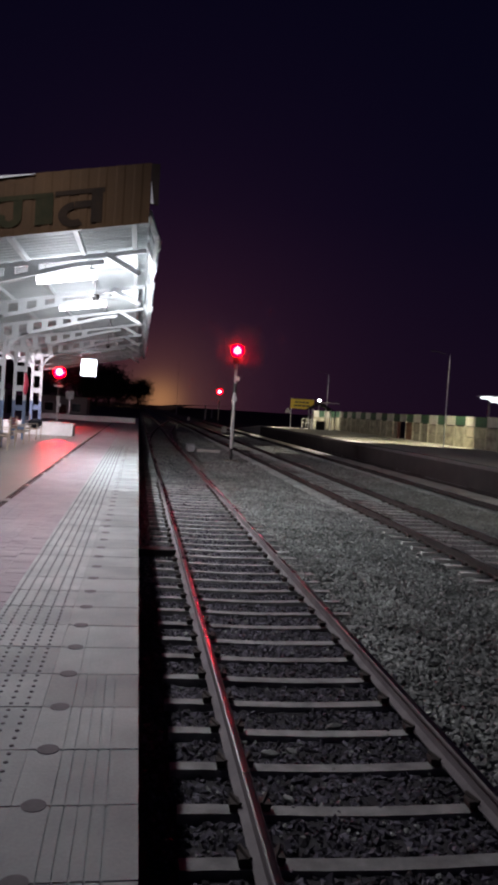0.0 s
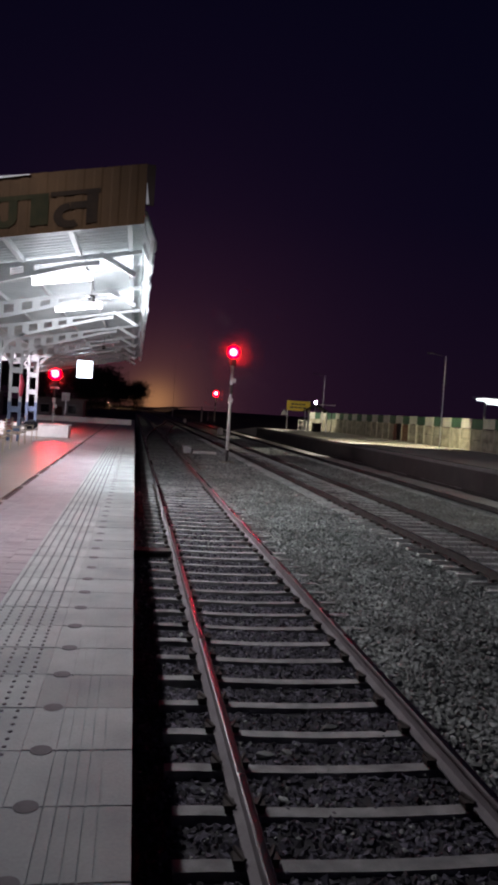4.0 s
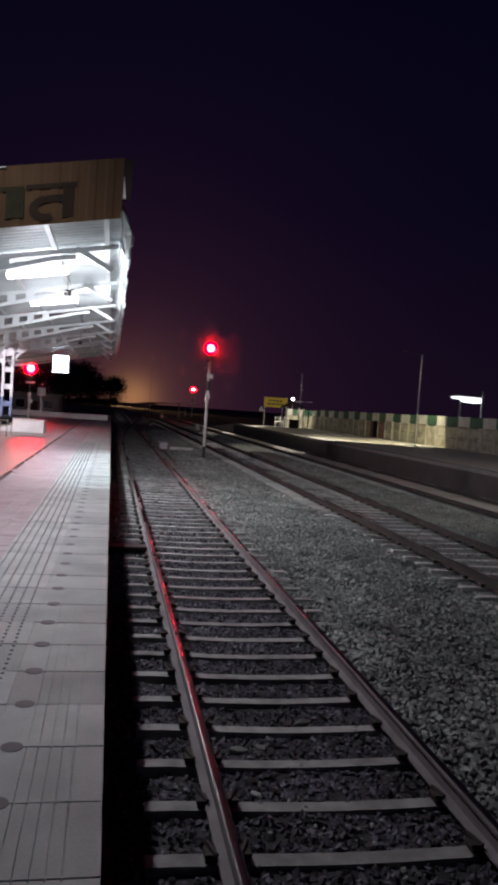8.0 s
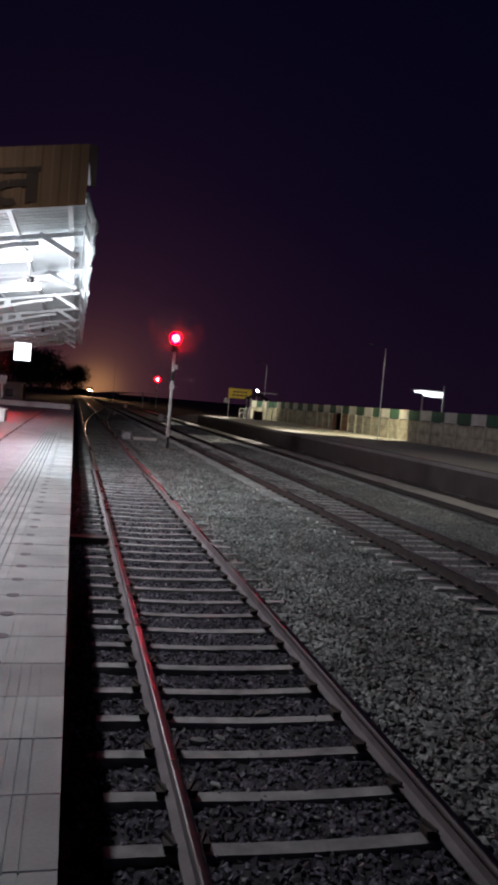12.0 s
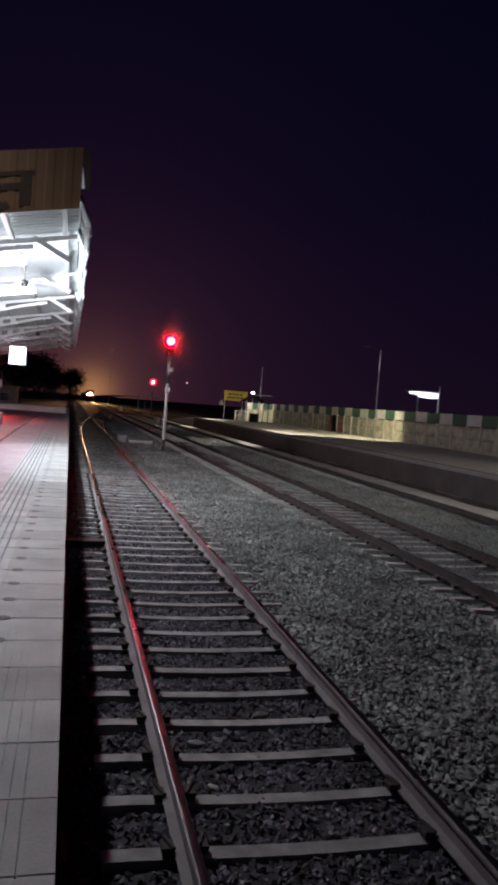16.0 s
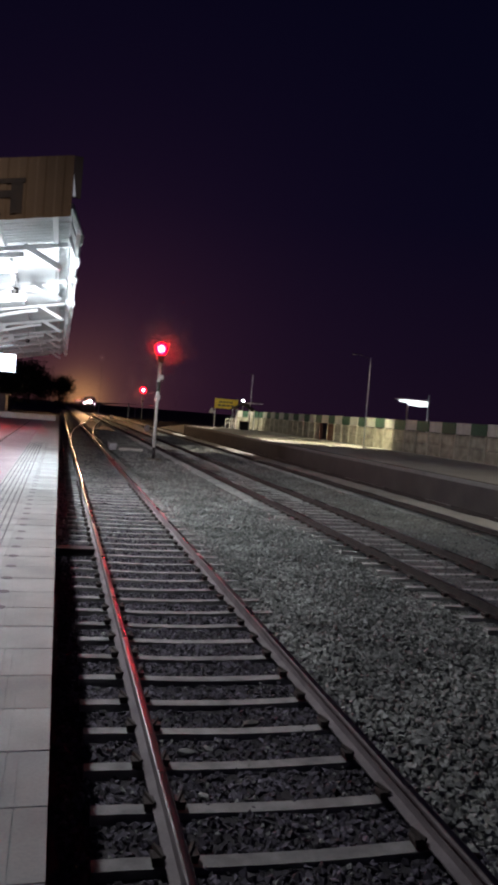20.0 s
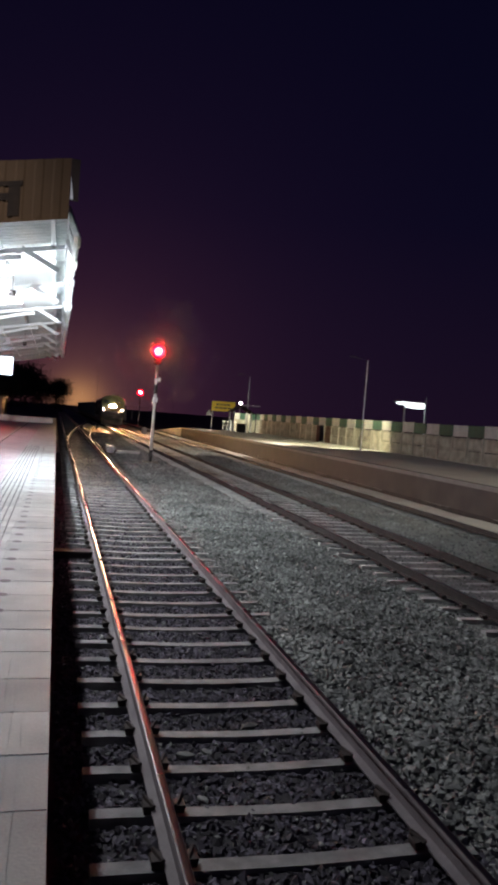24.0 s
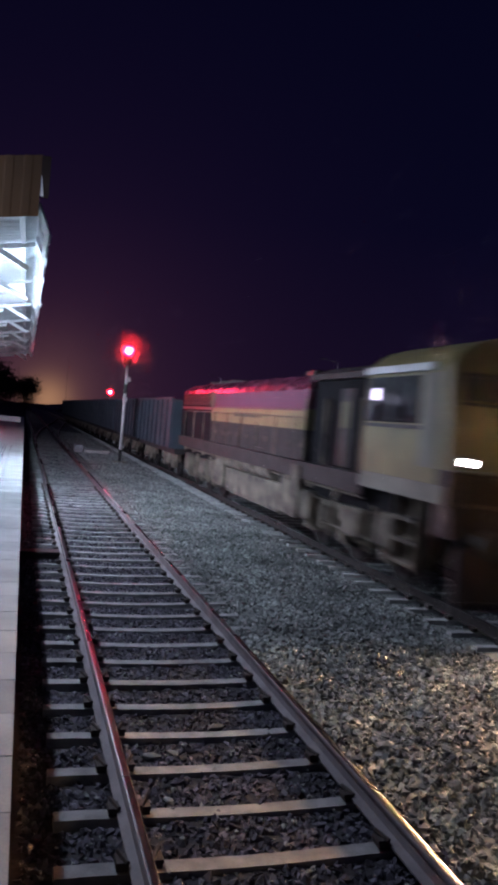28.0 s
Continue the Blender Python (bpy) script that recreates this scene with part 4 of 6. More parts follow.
def platform_things():
    # mast added out of view to carry the fill lamp
    ms = thing("light_mast", "tall grey steel mast added unseen for the fill lamp", "light mast", (-5.1, 10.2, 0.92))
    bm = bmesh.new()
    tube(bm, (0, 0, -0.92), (0, 0, 8.7), 0.12, 0.07, 14)
    part("mast_pole", bm, M_STEELG, ms, smooth=True)
    bm = bmesh.new()
    tube(bm, (0, 0, 8.5), (1.9, 0, 8.8), 0.035, n=8)
    part("mast_arm", bm, M_STEELG, ms)
    simple("mast_lamp_head", [(1.5, 2.3, -0.18, 0.18, 8.72, 8.84)], M_STEELG, parent=ms, bev=0.02)
    bench(pose(-4.15, 27.2, 0, 0, 0, 90), M_SEATRED)
    bench(pose(-4.15, 30.4, 0, 0, 0, 90), M_BLUE)
    bench(pose(-4.15, 24.0, 0, 0, 0, 90), M_BLUE)
    bm = bmesh.new()
    bmesh.ops.create_icosphere(bm, subdivisions=3, radius=0.26)
    for v in bm.verts:
        v.co = Vector((v.co.x * 1.1, v.co.y * 0.75, v.co.z * 0.75 + 0.02 * math.sin(9 * v.co.x + 5 * v.co.y)))
        v.co.z = max(v.co.z, -0.17)
    bag = part("bag", bm, M_BAG, smooth=True)
    bag.matrix_world = pose(-4.1, 30.3, 0.455 + 0.172)
    tagged(bag, "dark cloth bag lying on a bench", "bag")
    pl = thing("low_plinth", "low white-washed masonry plinth on the platform", "plinth", (-3.62, 34.3, 0))
    simple("plinth_wall", [(-2.6, 0.68, -0.2, 0.9, 0, 0.52)], M_WHITE, parent=pl, bev=0.02)
    simple("plinth_cap", [(-2.64, 0.72, -0.24, 0.94, 0.52, 0.58)], M_WHITE, parent=pl, bev=0.015)
    fl = thing("red_cloth", "narrow red cloth hanging on a canopy column", "flag", (-4.40, 29.38, 0))
    bm = bmesh.new()
    loft(bm, [[(-0.05 + d, -0.012, z), (0.03 + w + d, -0.030, z), (0.03 + w + d, -0.024, z), (-0.05 + d, -0.006, z)] for z, w, d in ((2.55, 0.0, 0), (2.40, 0.05, 0.01), (2.15, 0.11, 0.0), (1.92, 0.09, -0.02), (1.72, 0.01, 0.01))])
    part("cloth", bm, M_FLAG, fl, smooth=True)
    simple("tie", [(-0.06, 0.05, -0.035, 0.0, 2.55, 2.58)], M_DARK, parent=fl)
    # cross wall at the platform's far end
    simple("end_wall", [(-8.0, -0.3, 62.0, 62.25, 0, 0.42)], M_WHITE, "low pale wall across the platform end", "wall", kind="structure")
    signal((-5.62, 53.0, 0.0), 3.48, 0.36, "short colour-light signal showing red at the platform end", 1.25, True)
    # building and lamp case added out of view for the side fill
    sb = thing("station_building", "long lime-washed building added unseen to carry the side fill lamp", "building", (-13.0, 16.0, 0))
    simple("wall", [(0, 1.5, 0, 36.0, 0, 4.2)], M_HOUSE, parent=sb)
    simple("roof", [(-0.2, 1.9, -0.3, 36.3, 4.2, 4.4)], M_FENCE, parent=sb)
    for k in range(6):
        simple("door", [(1.503, 1.53, 3.0 + 5.6 * k, 4.0 + 5.6 * k, 0, 2.1)], M_BLUE, parent=sb)
    simple("wall_lamp", [(-11.49, -10.8, 29.7, 30.3, 3.55, 3.68)], M_STEELG, "grey steel case added unseen for the side fill lamp", "lamp", bev=0.02)
    # small buildings beyond the platform
    house((-17.5, 78.0), 7.0, 5.0, 3.2)
    house((-9.5, 96.0), 6.0, 5.0, 2.9)
    house((-27.0, 92.0), 9.0, 6.0, 3.6)
    for x, y, h in ((-6.0, 66.0, 1.75),):
        nb = thing("notice_board", "small white notice board on a post", "sign board", (x, y, 0))
        simple("post", [(-0.04, 0.04, -0.04, 0.04, 0, h)], M_STEEL, parent=nb)
        simple("board", [(-0.35, 0.35, -0.07, -0.042, h - 0.1, h + 0.6)], M_WHITE, parent=nb, bev=0.01)


def house(at, w, d, h):
    x, y = at
    hs = thing("house", "small lime-washed trackside building", "house", (x, y, -1.1), "trackside buildings")
    simple("wall", [(-w / 2, w / 2, 0, d, 0, h)], M_HOUSE, parent=hs)
    simple("roof", [(-w / 2 - 0.3, w / 2 + 0.3, -0.3, d + 0.3, h, h + 0.18)], M_FENCE, parent=hs)
    for k in (-0.28, 0.28):
        wd = simple("window", [(k * w - 0.5, k * w + 0.5, -0.02, -0.003, 1.2, 2.2)], M_GLASS, parent=hs)
        simple("window_frame", [(k * w - 0.56, k * w + 0.56, -0.03, -0.0, 1.12, 1.2), (k * w - 0.56, k * w + 0.56, -0.03, -0.0, 2.2, 2.28)], M_WHITE, parent=wd)
    simple("door", [(-0.45, 0.45, -0.03, -0.003, 0, 2.0)], M_BRICKRED, parent=hs)


# ---------------------------------------------------------------- signals
def signal(base, lens_z, core, label, size=1.0, short=False):
    x, y, z = base
    h = lens_z - z
    s = thing("colour_light_signal", label, "railway signal", base, "red signals")
    simple("footing", [(-0.42, 0.42, -0.42, 0.42, -0.3, 0.10)], M_FENCE, parent=s, bev=0.03)
    bm = bmesh.new()
    tube(bm, (0, 0, 0.1), (0, 0, 0.72), 0.085, n=16)
    part("mast_foot", bm, M_WHITE if short else M_DARK, s, "painted foot", smooth=True)
    bm = bmesh.new()
    tube(bm, (0, 0, 0.72), (0, 0, h - 0.6), 0.085, 0.075, 16)
    part("mast", bm, M_WHITE, s, "white painted mast", smooth=True)
    bm = bmesh.new()
    tube(bm, (0, 0, h - (1.66 if short else 2.25)), (0, 0, h - (0.74 if short else 1.75)), 0.088, n=16)
    part("mast_band", bm, M_DARK, s, "black band")
    low = 0.75 if short else 0.0
    if short:
        bm = bmesh.new()
        loft(bm, [[(-0.30, y, h - 1.02), (0.16, y, h - 1.02), (0.16, y, h - 1.07), (0.36, y, h - 0.97), (0.16, y, h - 0.87), (0.16, y, h - 0.92), (-0.30, y, h - 0.92)] for y in (-0.13, -0.10)])
        part("arrow_plate", bm, M_WHITE, s, "white arrow plate")
    simple("relay_box", [(-0.13, 0.12, -0.22, -0.08, h - 2.70 + low, h - 2.44 + low)], M_WHITE, parent=s, bev=0.02)
    simple("plate", [(0.0, 0.22, -0.16, -0.09, h - 1.62 - low, h - 1.38 - low)], M_WHITE, parent=s, bev=0.015)
    head = simple("signal_head", [(-0.20, 0.20, -0.06, 0.22, -0.72, 0.34)], M_DARK, parent=s, bev=0.04)
    head.matrix_basis = Matrix.Translation((0, -0.05, h))
    # disc larger than the lens itself, so its rim takes in the red halo
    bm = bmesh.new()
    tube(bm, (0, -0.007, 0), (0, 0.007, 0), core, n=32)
    part("lens", bm, G_RED, head, "glowing red lens drawn large, with its halo on it").matrix_basis = Matrix.Translation((0, -0.075, 0)) @ Matrix.Diagonal((size, 1, size, 1))
    bm = bmesh.new()
    tube(bm, (0, -0.075, -0.55), (0, -0.061, -0.55), 0.11, n=20)
    part("lens", bm, M_GLASS, head, "unlit dark lens")
    bm = bmesh.new()
    rings = []
    for yy in (-0.06, -0.24):
        rings.append([bm.verts.new((0.13 * math.cos(radians(a)), yy, -0.55 + 0.13 * math.sin(radians(a)))) for a in range(-20, 201, 18)])
    for i in range(len(rings[0]) - 1):
        bm.faces.new((rings[0][i], rings[0][i + 1], rings[1][i + 1], rings[1][i]))
    part("hood", bm, M_DARK, head)
    return s


def lamp_haze(at, n, reach, seed):
    """Specks added in the air before a lamp to make its halo."""
    r = np.random.default_rng(seed)
    way = r.normal(0, 1, (n, 3))
    way /= np.linalg.norm(way, axis=1)[:, None]
    way[:, 1] = -np.abs(way[:, 1]) * 0.8
    p = way * (reach * r.gamma(2.0, 0.5, n))[:, None] + np.array(at) - (0, 0.16, 0)
    p = p[p[:, 2] > 0.3]
    v = (p[:, None, :] + r.normal(0, 0.0042 * reach ** 0.5, (len(p), 3, 3))).reshape(-1, 3)
    pydata("lamp_haze", v.tolist(), [(3 * i, 3 * i + 1, 3 * i + 2) for i in range(len(p))], M_HALO, label="specks added before a red signal lamp to make its halo", category="dust", kind="stuff")


def lineside():
    lamp_haze((4.94, 39.55, 4.82), 52000, 1.35, 21)
    lamp_haze((14.45, 135.95, 4.75), 26000, 2.4, 22)
    lamp_haze((-5.62, 52.95, 3.48), 40000, 1.3, 23)
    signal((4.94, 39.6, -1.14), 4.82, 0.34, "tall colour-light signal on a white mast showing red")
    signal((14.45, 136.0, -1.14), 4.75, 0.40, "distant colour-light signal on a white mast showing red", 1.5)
    pm = thing("point_machine", "low pale point machine with a concrete slab beside the track", "point machine", (3.75, 46.5, BED))
    simple("slab", [(-0.1, 1.35, -0.4, 0.4, 0.0, 0.24)], M_FILL, parent=pm, bev=0.02)
    simple("machine_case", [(-0.75, -0.25, -0.35, 0.35, 0.02, 0.46)], M_STEELG, parent=pm, bev=0.04)
    simple("machine_lid", [(-0.78, -0.22, -0.38, 0.38, 0.46, 0.51)], M_STEELG, parent=pm, bev=0.01)
    for x, y in ((10.1, 88.0), (10.0, 150.0)):
        pt = part("marker_post", marker_bm(), M_WHITE)
        pt.matrix_world = pose(x, y, bed_height(x, y) - 0.02)
        tagged(pt, "white rounded marker post beside the track", "marker post", "marker posts")
    for x, y, h in ((15.5, 175.0, 3.4), (17.0, 190.0, 2.7), (20.0, 205.0, 2.2), (11.5, 230.0, 2.5)):
        ob = thing("distant_post", "pale post far down the line", "post", (x, y, -1.2), "far posts")
        bm = bmesh.new()
        tube(bm, (0, 0, 0), (0, 0, h), 0.16, 0.13, 8)
        part("shaft", bm, M_WHITE, ob)
        bm = bmesh.new()
        tube(bm, (0, 0, h), (0, 0, h + 0.12), 0.2, 0.05, 8)
        part("cap", bm, M_STEEL, ob)
    for x, y, z in ((11.5, 230.0, 15.6), (21.0, 170.0, 3.6), (44.0, 290.0, 9.0)):
        sp = thing("distant_lamp", "faint distant lamp on a thin pole", "lamp", (x, y, -1.1), "far lamps")
        bm = bmesh.new()
        tube(bm, (0, 0, 0), (0, 0, z + 1.0), 0.03, n=6)
        part("pole", bm, M_DARK, sp)
        bm = bmesh.new()
        bmesh.ops.create_icosphere(bm, subdivisions=1, radius=0.09, matrix=Matrix.Translation((0, 0, z + 1.1)))
        part("bulb", bm, G_SPECK, sp)


def marker_bm():
    bm = bmesh.new()
    loft(bm, [[(r * math.cos(a * math.pi / 6), 0.6 * r * math.sin(a * math.pi / 6), z) for a in range(12)] for z, r in ((0, 0.32), (0.55, 0.32), (0.75, 0.25), (0.85, 0.1))])
    return bm


# ---------------------------------------------------------------- far platform
P2 = 14.2


def far_platform():
    v = []
    for y, z in ((4.0, 0.0), (86.0, 0.0), (108.0, -1.05)):
        v += [(P2, y, z), (24.6, y, z), (24.6, y, -1.5), (P2, y, -1.5)]
    f = []
    for i in range(2):
        for j in range(4):
            f.append((i * 4 + j, i * 4 + (j + 1) % 4, (i + 1) * 4 + (j + 1) % 4, (i + 1) * 4 + j))
    f += [(0, 1, 2, 3), (11, 10, 9, 8)]
    pydata("far_platform", v, f, M_FARPF, kind="structure", label="pale concrete platform across the tracks", category="platform")
    simple("far_platform_wall", [(P2 - 0.05, P2 - 0.004, 4.0, 86.0, -1.5, -0.14)], M_PFWALL, "dark face of the far platform", "wall", kind="structure")
    simple("far_platform_coping", [(P2 - 0.09, P2 + 0.35, 4.0, 86.0, -0.136, 0.012)], M_COPING, "concrete coping of the far platform", "platform", kind="structure")


def fence():
    fx = 23.5
    wall = thing("boundary_wall", "precast concrete boundary wall with a white and green band", "wall", (fx, 0, 0))
    W, Y0 = 1.72, 23.75
    bm = bmesh.new()
    box(bm, -0.035, 0.035, 0.06, W - 0.06, 0.0, 0.74)
    box(bm, -0.05, 0.05, 0.2, W - 0.2, 0.14, 0.60)
    lower = mesh_of("wall_panel", bm, M_FENCE)
    bm = bmesh.new()
    box(bm, -0.035, 0.035, 0.06, W - 0.06, 0.76, 1.50)
    box(bm, -0.05, 0.05, 0.2, W - 0.2, 0.90, 1.37)
    mid = mesh_of("wall_panel", bm, M_FENCE)
    bm = bmesh.new()
    box(bm, -0.04, 0.04, 0.0, W - 0.005, 1.56, 2.25)
    bandw = mesh_of("band_panel", bm, M_BANDWHITE)
    bandg = bandw.copy()
    bandg.materials[0] = M_GREEN
    bm = bmesh.new()
    box(bm, -0.09, 0.09, -0.06, 0.06, 0, 1.55)
    post = mesh_of("wall_post", bm, M_POST)
    for i in range(37):
        y = Y0 + W * i
        for me in (lower, mid, bandw if i % 2 else bandg, post):
            if 22 <= i <= 23 and me in (lower, mid):
                continue
            ob = new(me.name, me)
            ob.parent = wall
            ob.matrix_basis = pose(rng.uniform(-0.012, 0.012), y, rng.uniform(-0.015, 0.015), 0, rng.uniform(-0.6, 0.6), rng.uniform(-0.5, 0.5))
    gate = thing("wall_gate", "red-brown steel gate in the boundary wall, one leaf ajar", "gate", (fx, Y0 + W * 22, 0))
    simple("gate_leaf", [(-0.03, 0.03, 0.1, W - 0.02, 0.03, 1.50)], M_GATEPALE, "faded brown leaf", parent=gate, bev=0.008)
    leaf = simple("gate_leaf", [(-0.03, 0.03, -W + 0.12, 0.0, 0.03, 1.50)], M_BRICKRED, "dark red-brown leaf", parent=gate, bev=0.008)
    leaf.matrix_basis = pose(0.05, 2 * W - 0.1, 0, 0, 0, -28)
    for z in (0.3, 0.8, 1.3):
        simple("gate_bar", [(-0.05, -0.032, 0.14, W - 0.06, z, z + 0.05)], M_BRICKRED, parent=gate)
    # short return wall facing down the platform
    ret = thing("return_wall", "short boundary wall return with white and green blocks", "wall", (20.9, 88.0, 0))
    for i in range(4):
        x = i * 0.66
        simple("block", [(x + 0.01, x + 0.65, 0, 0.12, 1.45, 2.2)], M_BANDWHITE if i % 2 == 0 else M_GREEN, parent=ret)
        simple("block", [(x + 0.01, x + 0.65, 0, 0.10, 0.0, 1.44)], M_FENCE, parent=ret)
    rail = thing("rail_barrier", "white pipe railing on the far platform", "railing", (19.3, 87.0, 0))
    for i in range(4):
        bm = bmesh.new()
        tube(bm, (i * 0.5, 0, 0), (i * 0.5, 0, 1.15), 0.03, n=8)
        part("upright", bm, M_WHITE, rail)
    for z in (0.6, 1.12):
        bm = bmesh.new()
        tube(bm, (-0.05, 0, z), (1.55, 0, z), 0.028, n=8)
        part("bar", bm, M_WHITE, rail)
    # sign board on two posts
    sg = thing("station_name_board", "yellow station name board with black writing on two posts", "sign board", (23.6, 107.0, -0.9))
    for s in (-1.6, 1.6):
        bm = bmesh.new()
        tube(bm, (s, 0, 0), (s, 0, 4.8), 0.06, n=10)
        part("post", bm, M_STEELW, sg)
    simple("board", [(-1.75, 1.75, -0.12, -0.06, 3.3, 4.72)], M_YELLOW, parent=sg, bev=0.02)
    bm = bmesh.new()
    loft(bm, [[(-2.5, y, 2.55), (-1.68, y, 2.55), (-1.72, y, 2.75), (-2.0, y, 3.30), (-2.18, y, 3.30), (-2.46, y, 2.75)] for y in (-0.10, -0.07)])
    part("warning_plate", bm, M_BANDWHITE, sg, "dull white tapered plate")
    for z, w in ((4.25, 1.1), (3.75, 1.25)):
        for k in range(4):
            a = -w + k * w / 2
            simple("writing_bar", [(a, a + w / 2 - 0.12, -0.126, -0.121, z - 0.12, z + 0.12)], M_DARK, parent=sg)


def lamp_post(at, h, arm):
    lp = thing("lamp_post", "tall slim white lamp post with a short arm", "lamp post", at, "far platform lamp posts")
    bm = bmesh.new()
    tube(bm, (0, 0, 0), (0, 0, h), 0.036, 0.026, 12)
    part("pole", bm, M_STEELW, lp, smooth=True)
    simple("base_plate", [(-0.2, 0.2, -0.2, 0.2, 0, 0.05)], M_STEEL, parent=lp, bev=0.01)
    bm = bmesh.new()
    tube(bm, (0, 0, h - 0.05), (arm, 0, h + 0.16), 0.014, n=8)
    part("arm", bm, M_DARK, lp)
    simple("lamp_head", [(arm - 0.38, arm + 0.05, -0.07, 0.07, h + 0.13, h + 0.19)], M_DARK, parent=lp, bev=0.02)


def far_things():
    lamp_post((20.68, 48.4, 0), 6.35, -1.0)
    lamp_post((20.9, 82.0, 0), 6.35, -1.0)
    lamp_post((20.68, 14.8, 0), 6.35, -1.0)
    fl = thing("floodlight", "bright floodlight on a pole above the wall", "floodlight", (25.9, 106.0, -1.1))
    bm = bmesh.new()
    tube(bm, (0, 0, 0), (0, 0, 5.0), 0.06, n=10)
    part("pole", bm, M_STEEL, fl)
    simple("floodlight_case", [(-0.3, 0.3, -0.12, 0.15, 4.6, 5.15)], M_DARK, parent=fl, bev=0.03)
    bm = bmesh.new()
    tube(bm, (0, -0.14, 4.88), (0, -0.125, 4.88), 0.13, n=20)
    part("floodlight_lens", bm, G_FLOOD, fl, "glowing white lens")
    bm = bmesh.new()
    strut(bm, Vector((0.1, 0, 4.55)), Vector((3.0, 0, 4.62)), 0.04)
    part("cross_arm", bm, M_WHITE, fl)
    # small open shelter with a dark gabled roof before the return wall
    ks = thing("platform_shelter", "small open shelter with a dark gabled roof on white posts", "shelter", (20.1, 80.5, 0))
    bm = bmesh.new()
    loft(bm, [[(-1.3, y, 2.30), (-0.15, y, 3.02), (1.25, y, 2.26), (1.25, y, 2.18), (-0.15, y, 2.92), (-1.3, y, 2.22)] for y in (0.0, 2.4)])
    part("gable_roof", bm, M_RECESS, ks, "dark sheet roof")
    for x, y in ((-1.05, 0.15), (0.95, 0.15), (-1.05, 2.2), (0.95, 2.2)):
        simple("shelter_post", [(x - 0.05, x + 0.05, y - 0.05, y + 0.05, 0, 2.32)], M_STEELW, parent=ks)
    simple("counter", [(-0.5, 0.45, 0.3, 0.8, 0.0, 0.95)], M_RECESS, "dark cabinet under the roof", parent=ks, bev=0.02)
    simple("counter_top", [(-0.56, 0.51, 0.24, 0.86, 0.95, 1.0)], M_RUST, parent=ks)
    # faint lamps behind the wall
    for x, y, z in ((78.1, 120.0, 5.35), (79.5, 120.0, 7.6)):
        sp = thing("distant_lamp", "faint distant lamp on a thin pole", "lamp", (x, y, -1.1), "far lamps")
        bm = bmesh.new()
        tube(bm, (0, 0, 0), (0, 0, z + 1.0), 0.06, n=6)
        part("pole", bm, M_DARK, sp)
        bm = bmesh.new()
        bmesh.ops.create_icosphere(bm, subdivisions=1, radius=0.17, matrix=Matrix.Translation((0, 0, z + 1.1)))
        part("bulb", bm, G_SPECK, sp)
    # lit shelter roof beyond the wall
    sh = thing("lit_shelter", "small roadside shelter with a brightly lit white roof edge", "shelter", (30.3, 60.0, -1.1))
    simple("roof_slab", [(-1.3, 1.25, -0.3, 1.6, 5.27, 5.36)], M_STEELG, parent=sh, bev=0.02)
    bm = bmesh.new()
    pts = [(-1.1, 5.26), (-1.08, 5.12), (-0.3, 5.06), (-0.2, 4.86), (0.95, 4.80), (0.96, 5.22)]
    lo = [bm.verts.new((x, -0.32, z)) for x, z in pts]
    hi = [bm.verts.new((x, 1.2, z)) for x, z in pts]
    bm.faces.new(lo)
    bm.faces.new(hi[::-1])
    for i in range(len(pts)):
        bm.faces.new((lo[i], hi[i], hi[(i + 1) % len(pts)], lo[(i + 1) % len(pts)]))
    part("lit_fascia", bm, G_SHED, sh, "glowing white fascia")
    for s in (-1.0, 1.0):
        simple("shelter_post", [(s - 0.06, s + 0.06, -0.45, -0.33, 0, 4.9 if s < 0 else 5.85)], M_STEELW, parent=sh)


# ---------------------------------------------------------------- trees
def tree(at, h, r, seed, leaves=1400, low=0.5):
    rr = random.Random(seed)
    t = thing("tree", "dark leafy tree against the night sky", "tree", at, "lineside trees")
    bm = bmesh.new()
    trunk_h = h * 0.42
    tube(bm, (0, 0, 0), (0.1, 0, trunk_h), 0.05 * h * 0.7, 0.026 * h * 0.7, 10)
    tips = []
    for k in range(8):
        a, z0 = rr.uniform(0, 6.28), trunk_h * rr.uniform(0.65, 1.0)
        e = (r * 0.75 * math.cos(a), r * 0.75 * math.sin(a), h * rr.uniform(0.55, 0.92))
        tube(bm, (0.05, 0, z0), e, 0.014 * h * 0.7, 0.004 * h, 7)
        tips.append(e)
    part("trunk", bm, M_BARK, t)
    v, f = [], []
    cl = tips + [(rr.uniform(-r, r) * 0.6, rr.uniform(-r, r) * 0.6, h * rr.uniform(low, 0.95)) for _ in range(14)]
    for _ in range(leaves):
        c = rr.choice(cl)
        s = r * 0.34
        p = Vector((c[0] + rr.gauss(0, s), c[1] + rr.gauss(0, s), c[2] + rr.gauss(0, s * 0.75)))
        u = Vector((rr.gauss(0, 1), rr.gauss(0, 1), rr.gauss(0, 1))).normalized()
        w = u.orthogonal().normalized()
        q = u.cross(w)
        L = rr.uniform(0.10, 0.24) * max(1.0, r / 2.6)
        b = len(v)
        v += [tuple(p + u * L), tuple(p + w * L * 0.5), tuple(p - u * L), tuple(p - w * L * 0.5 + q * L * 0.15)]
        f.append((b, b + 1, b + 2, b + 3))
    pydata("crown", v, f, M_LEAF, t)


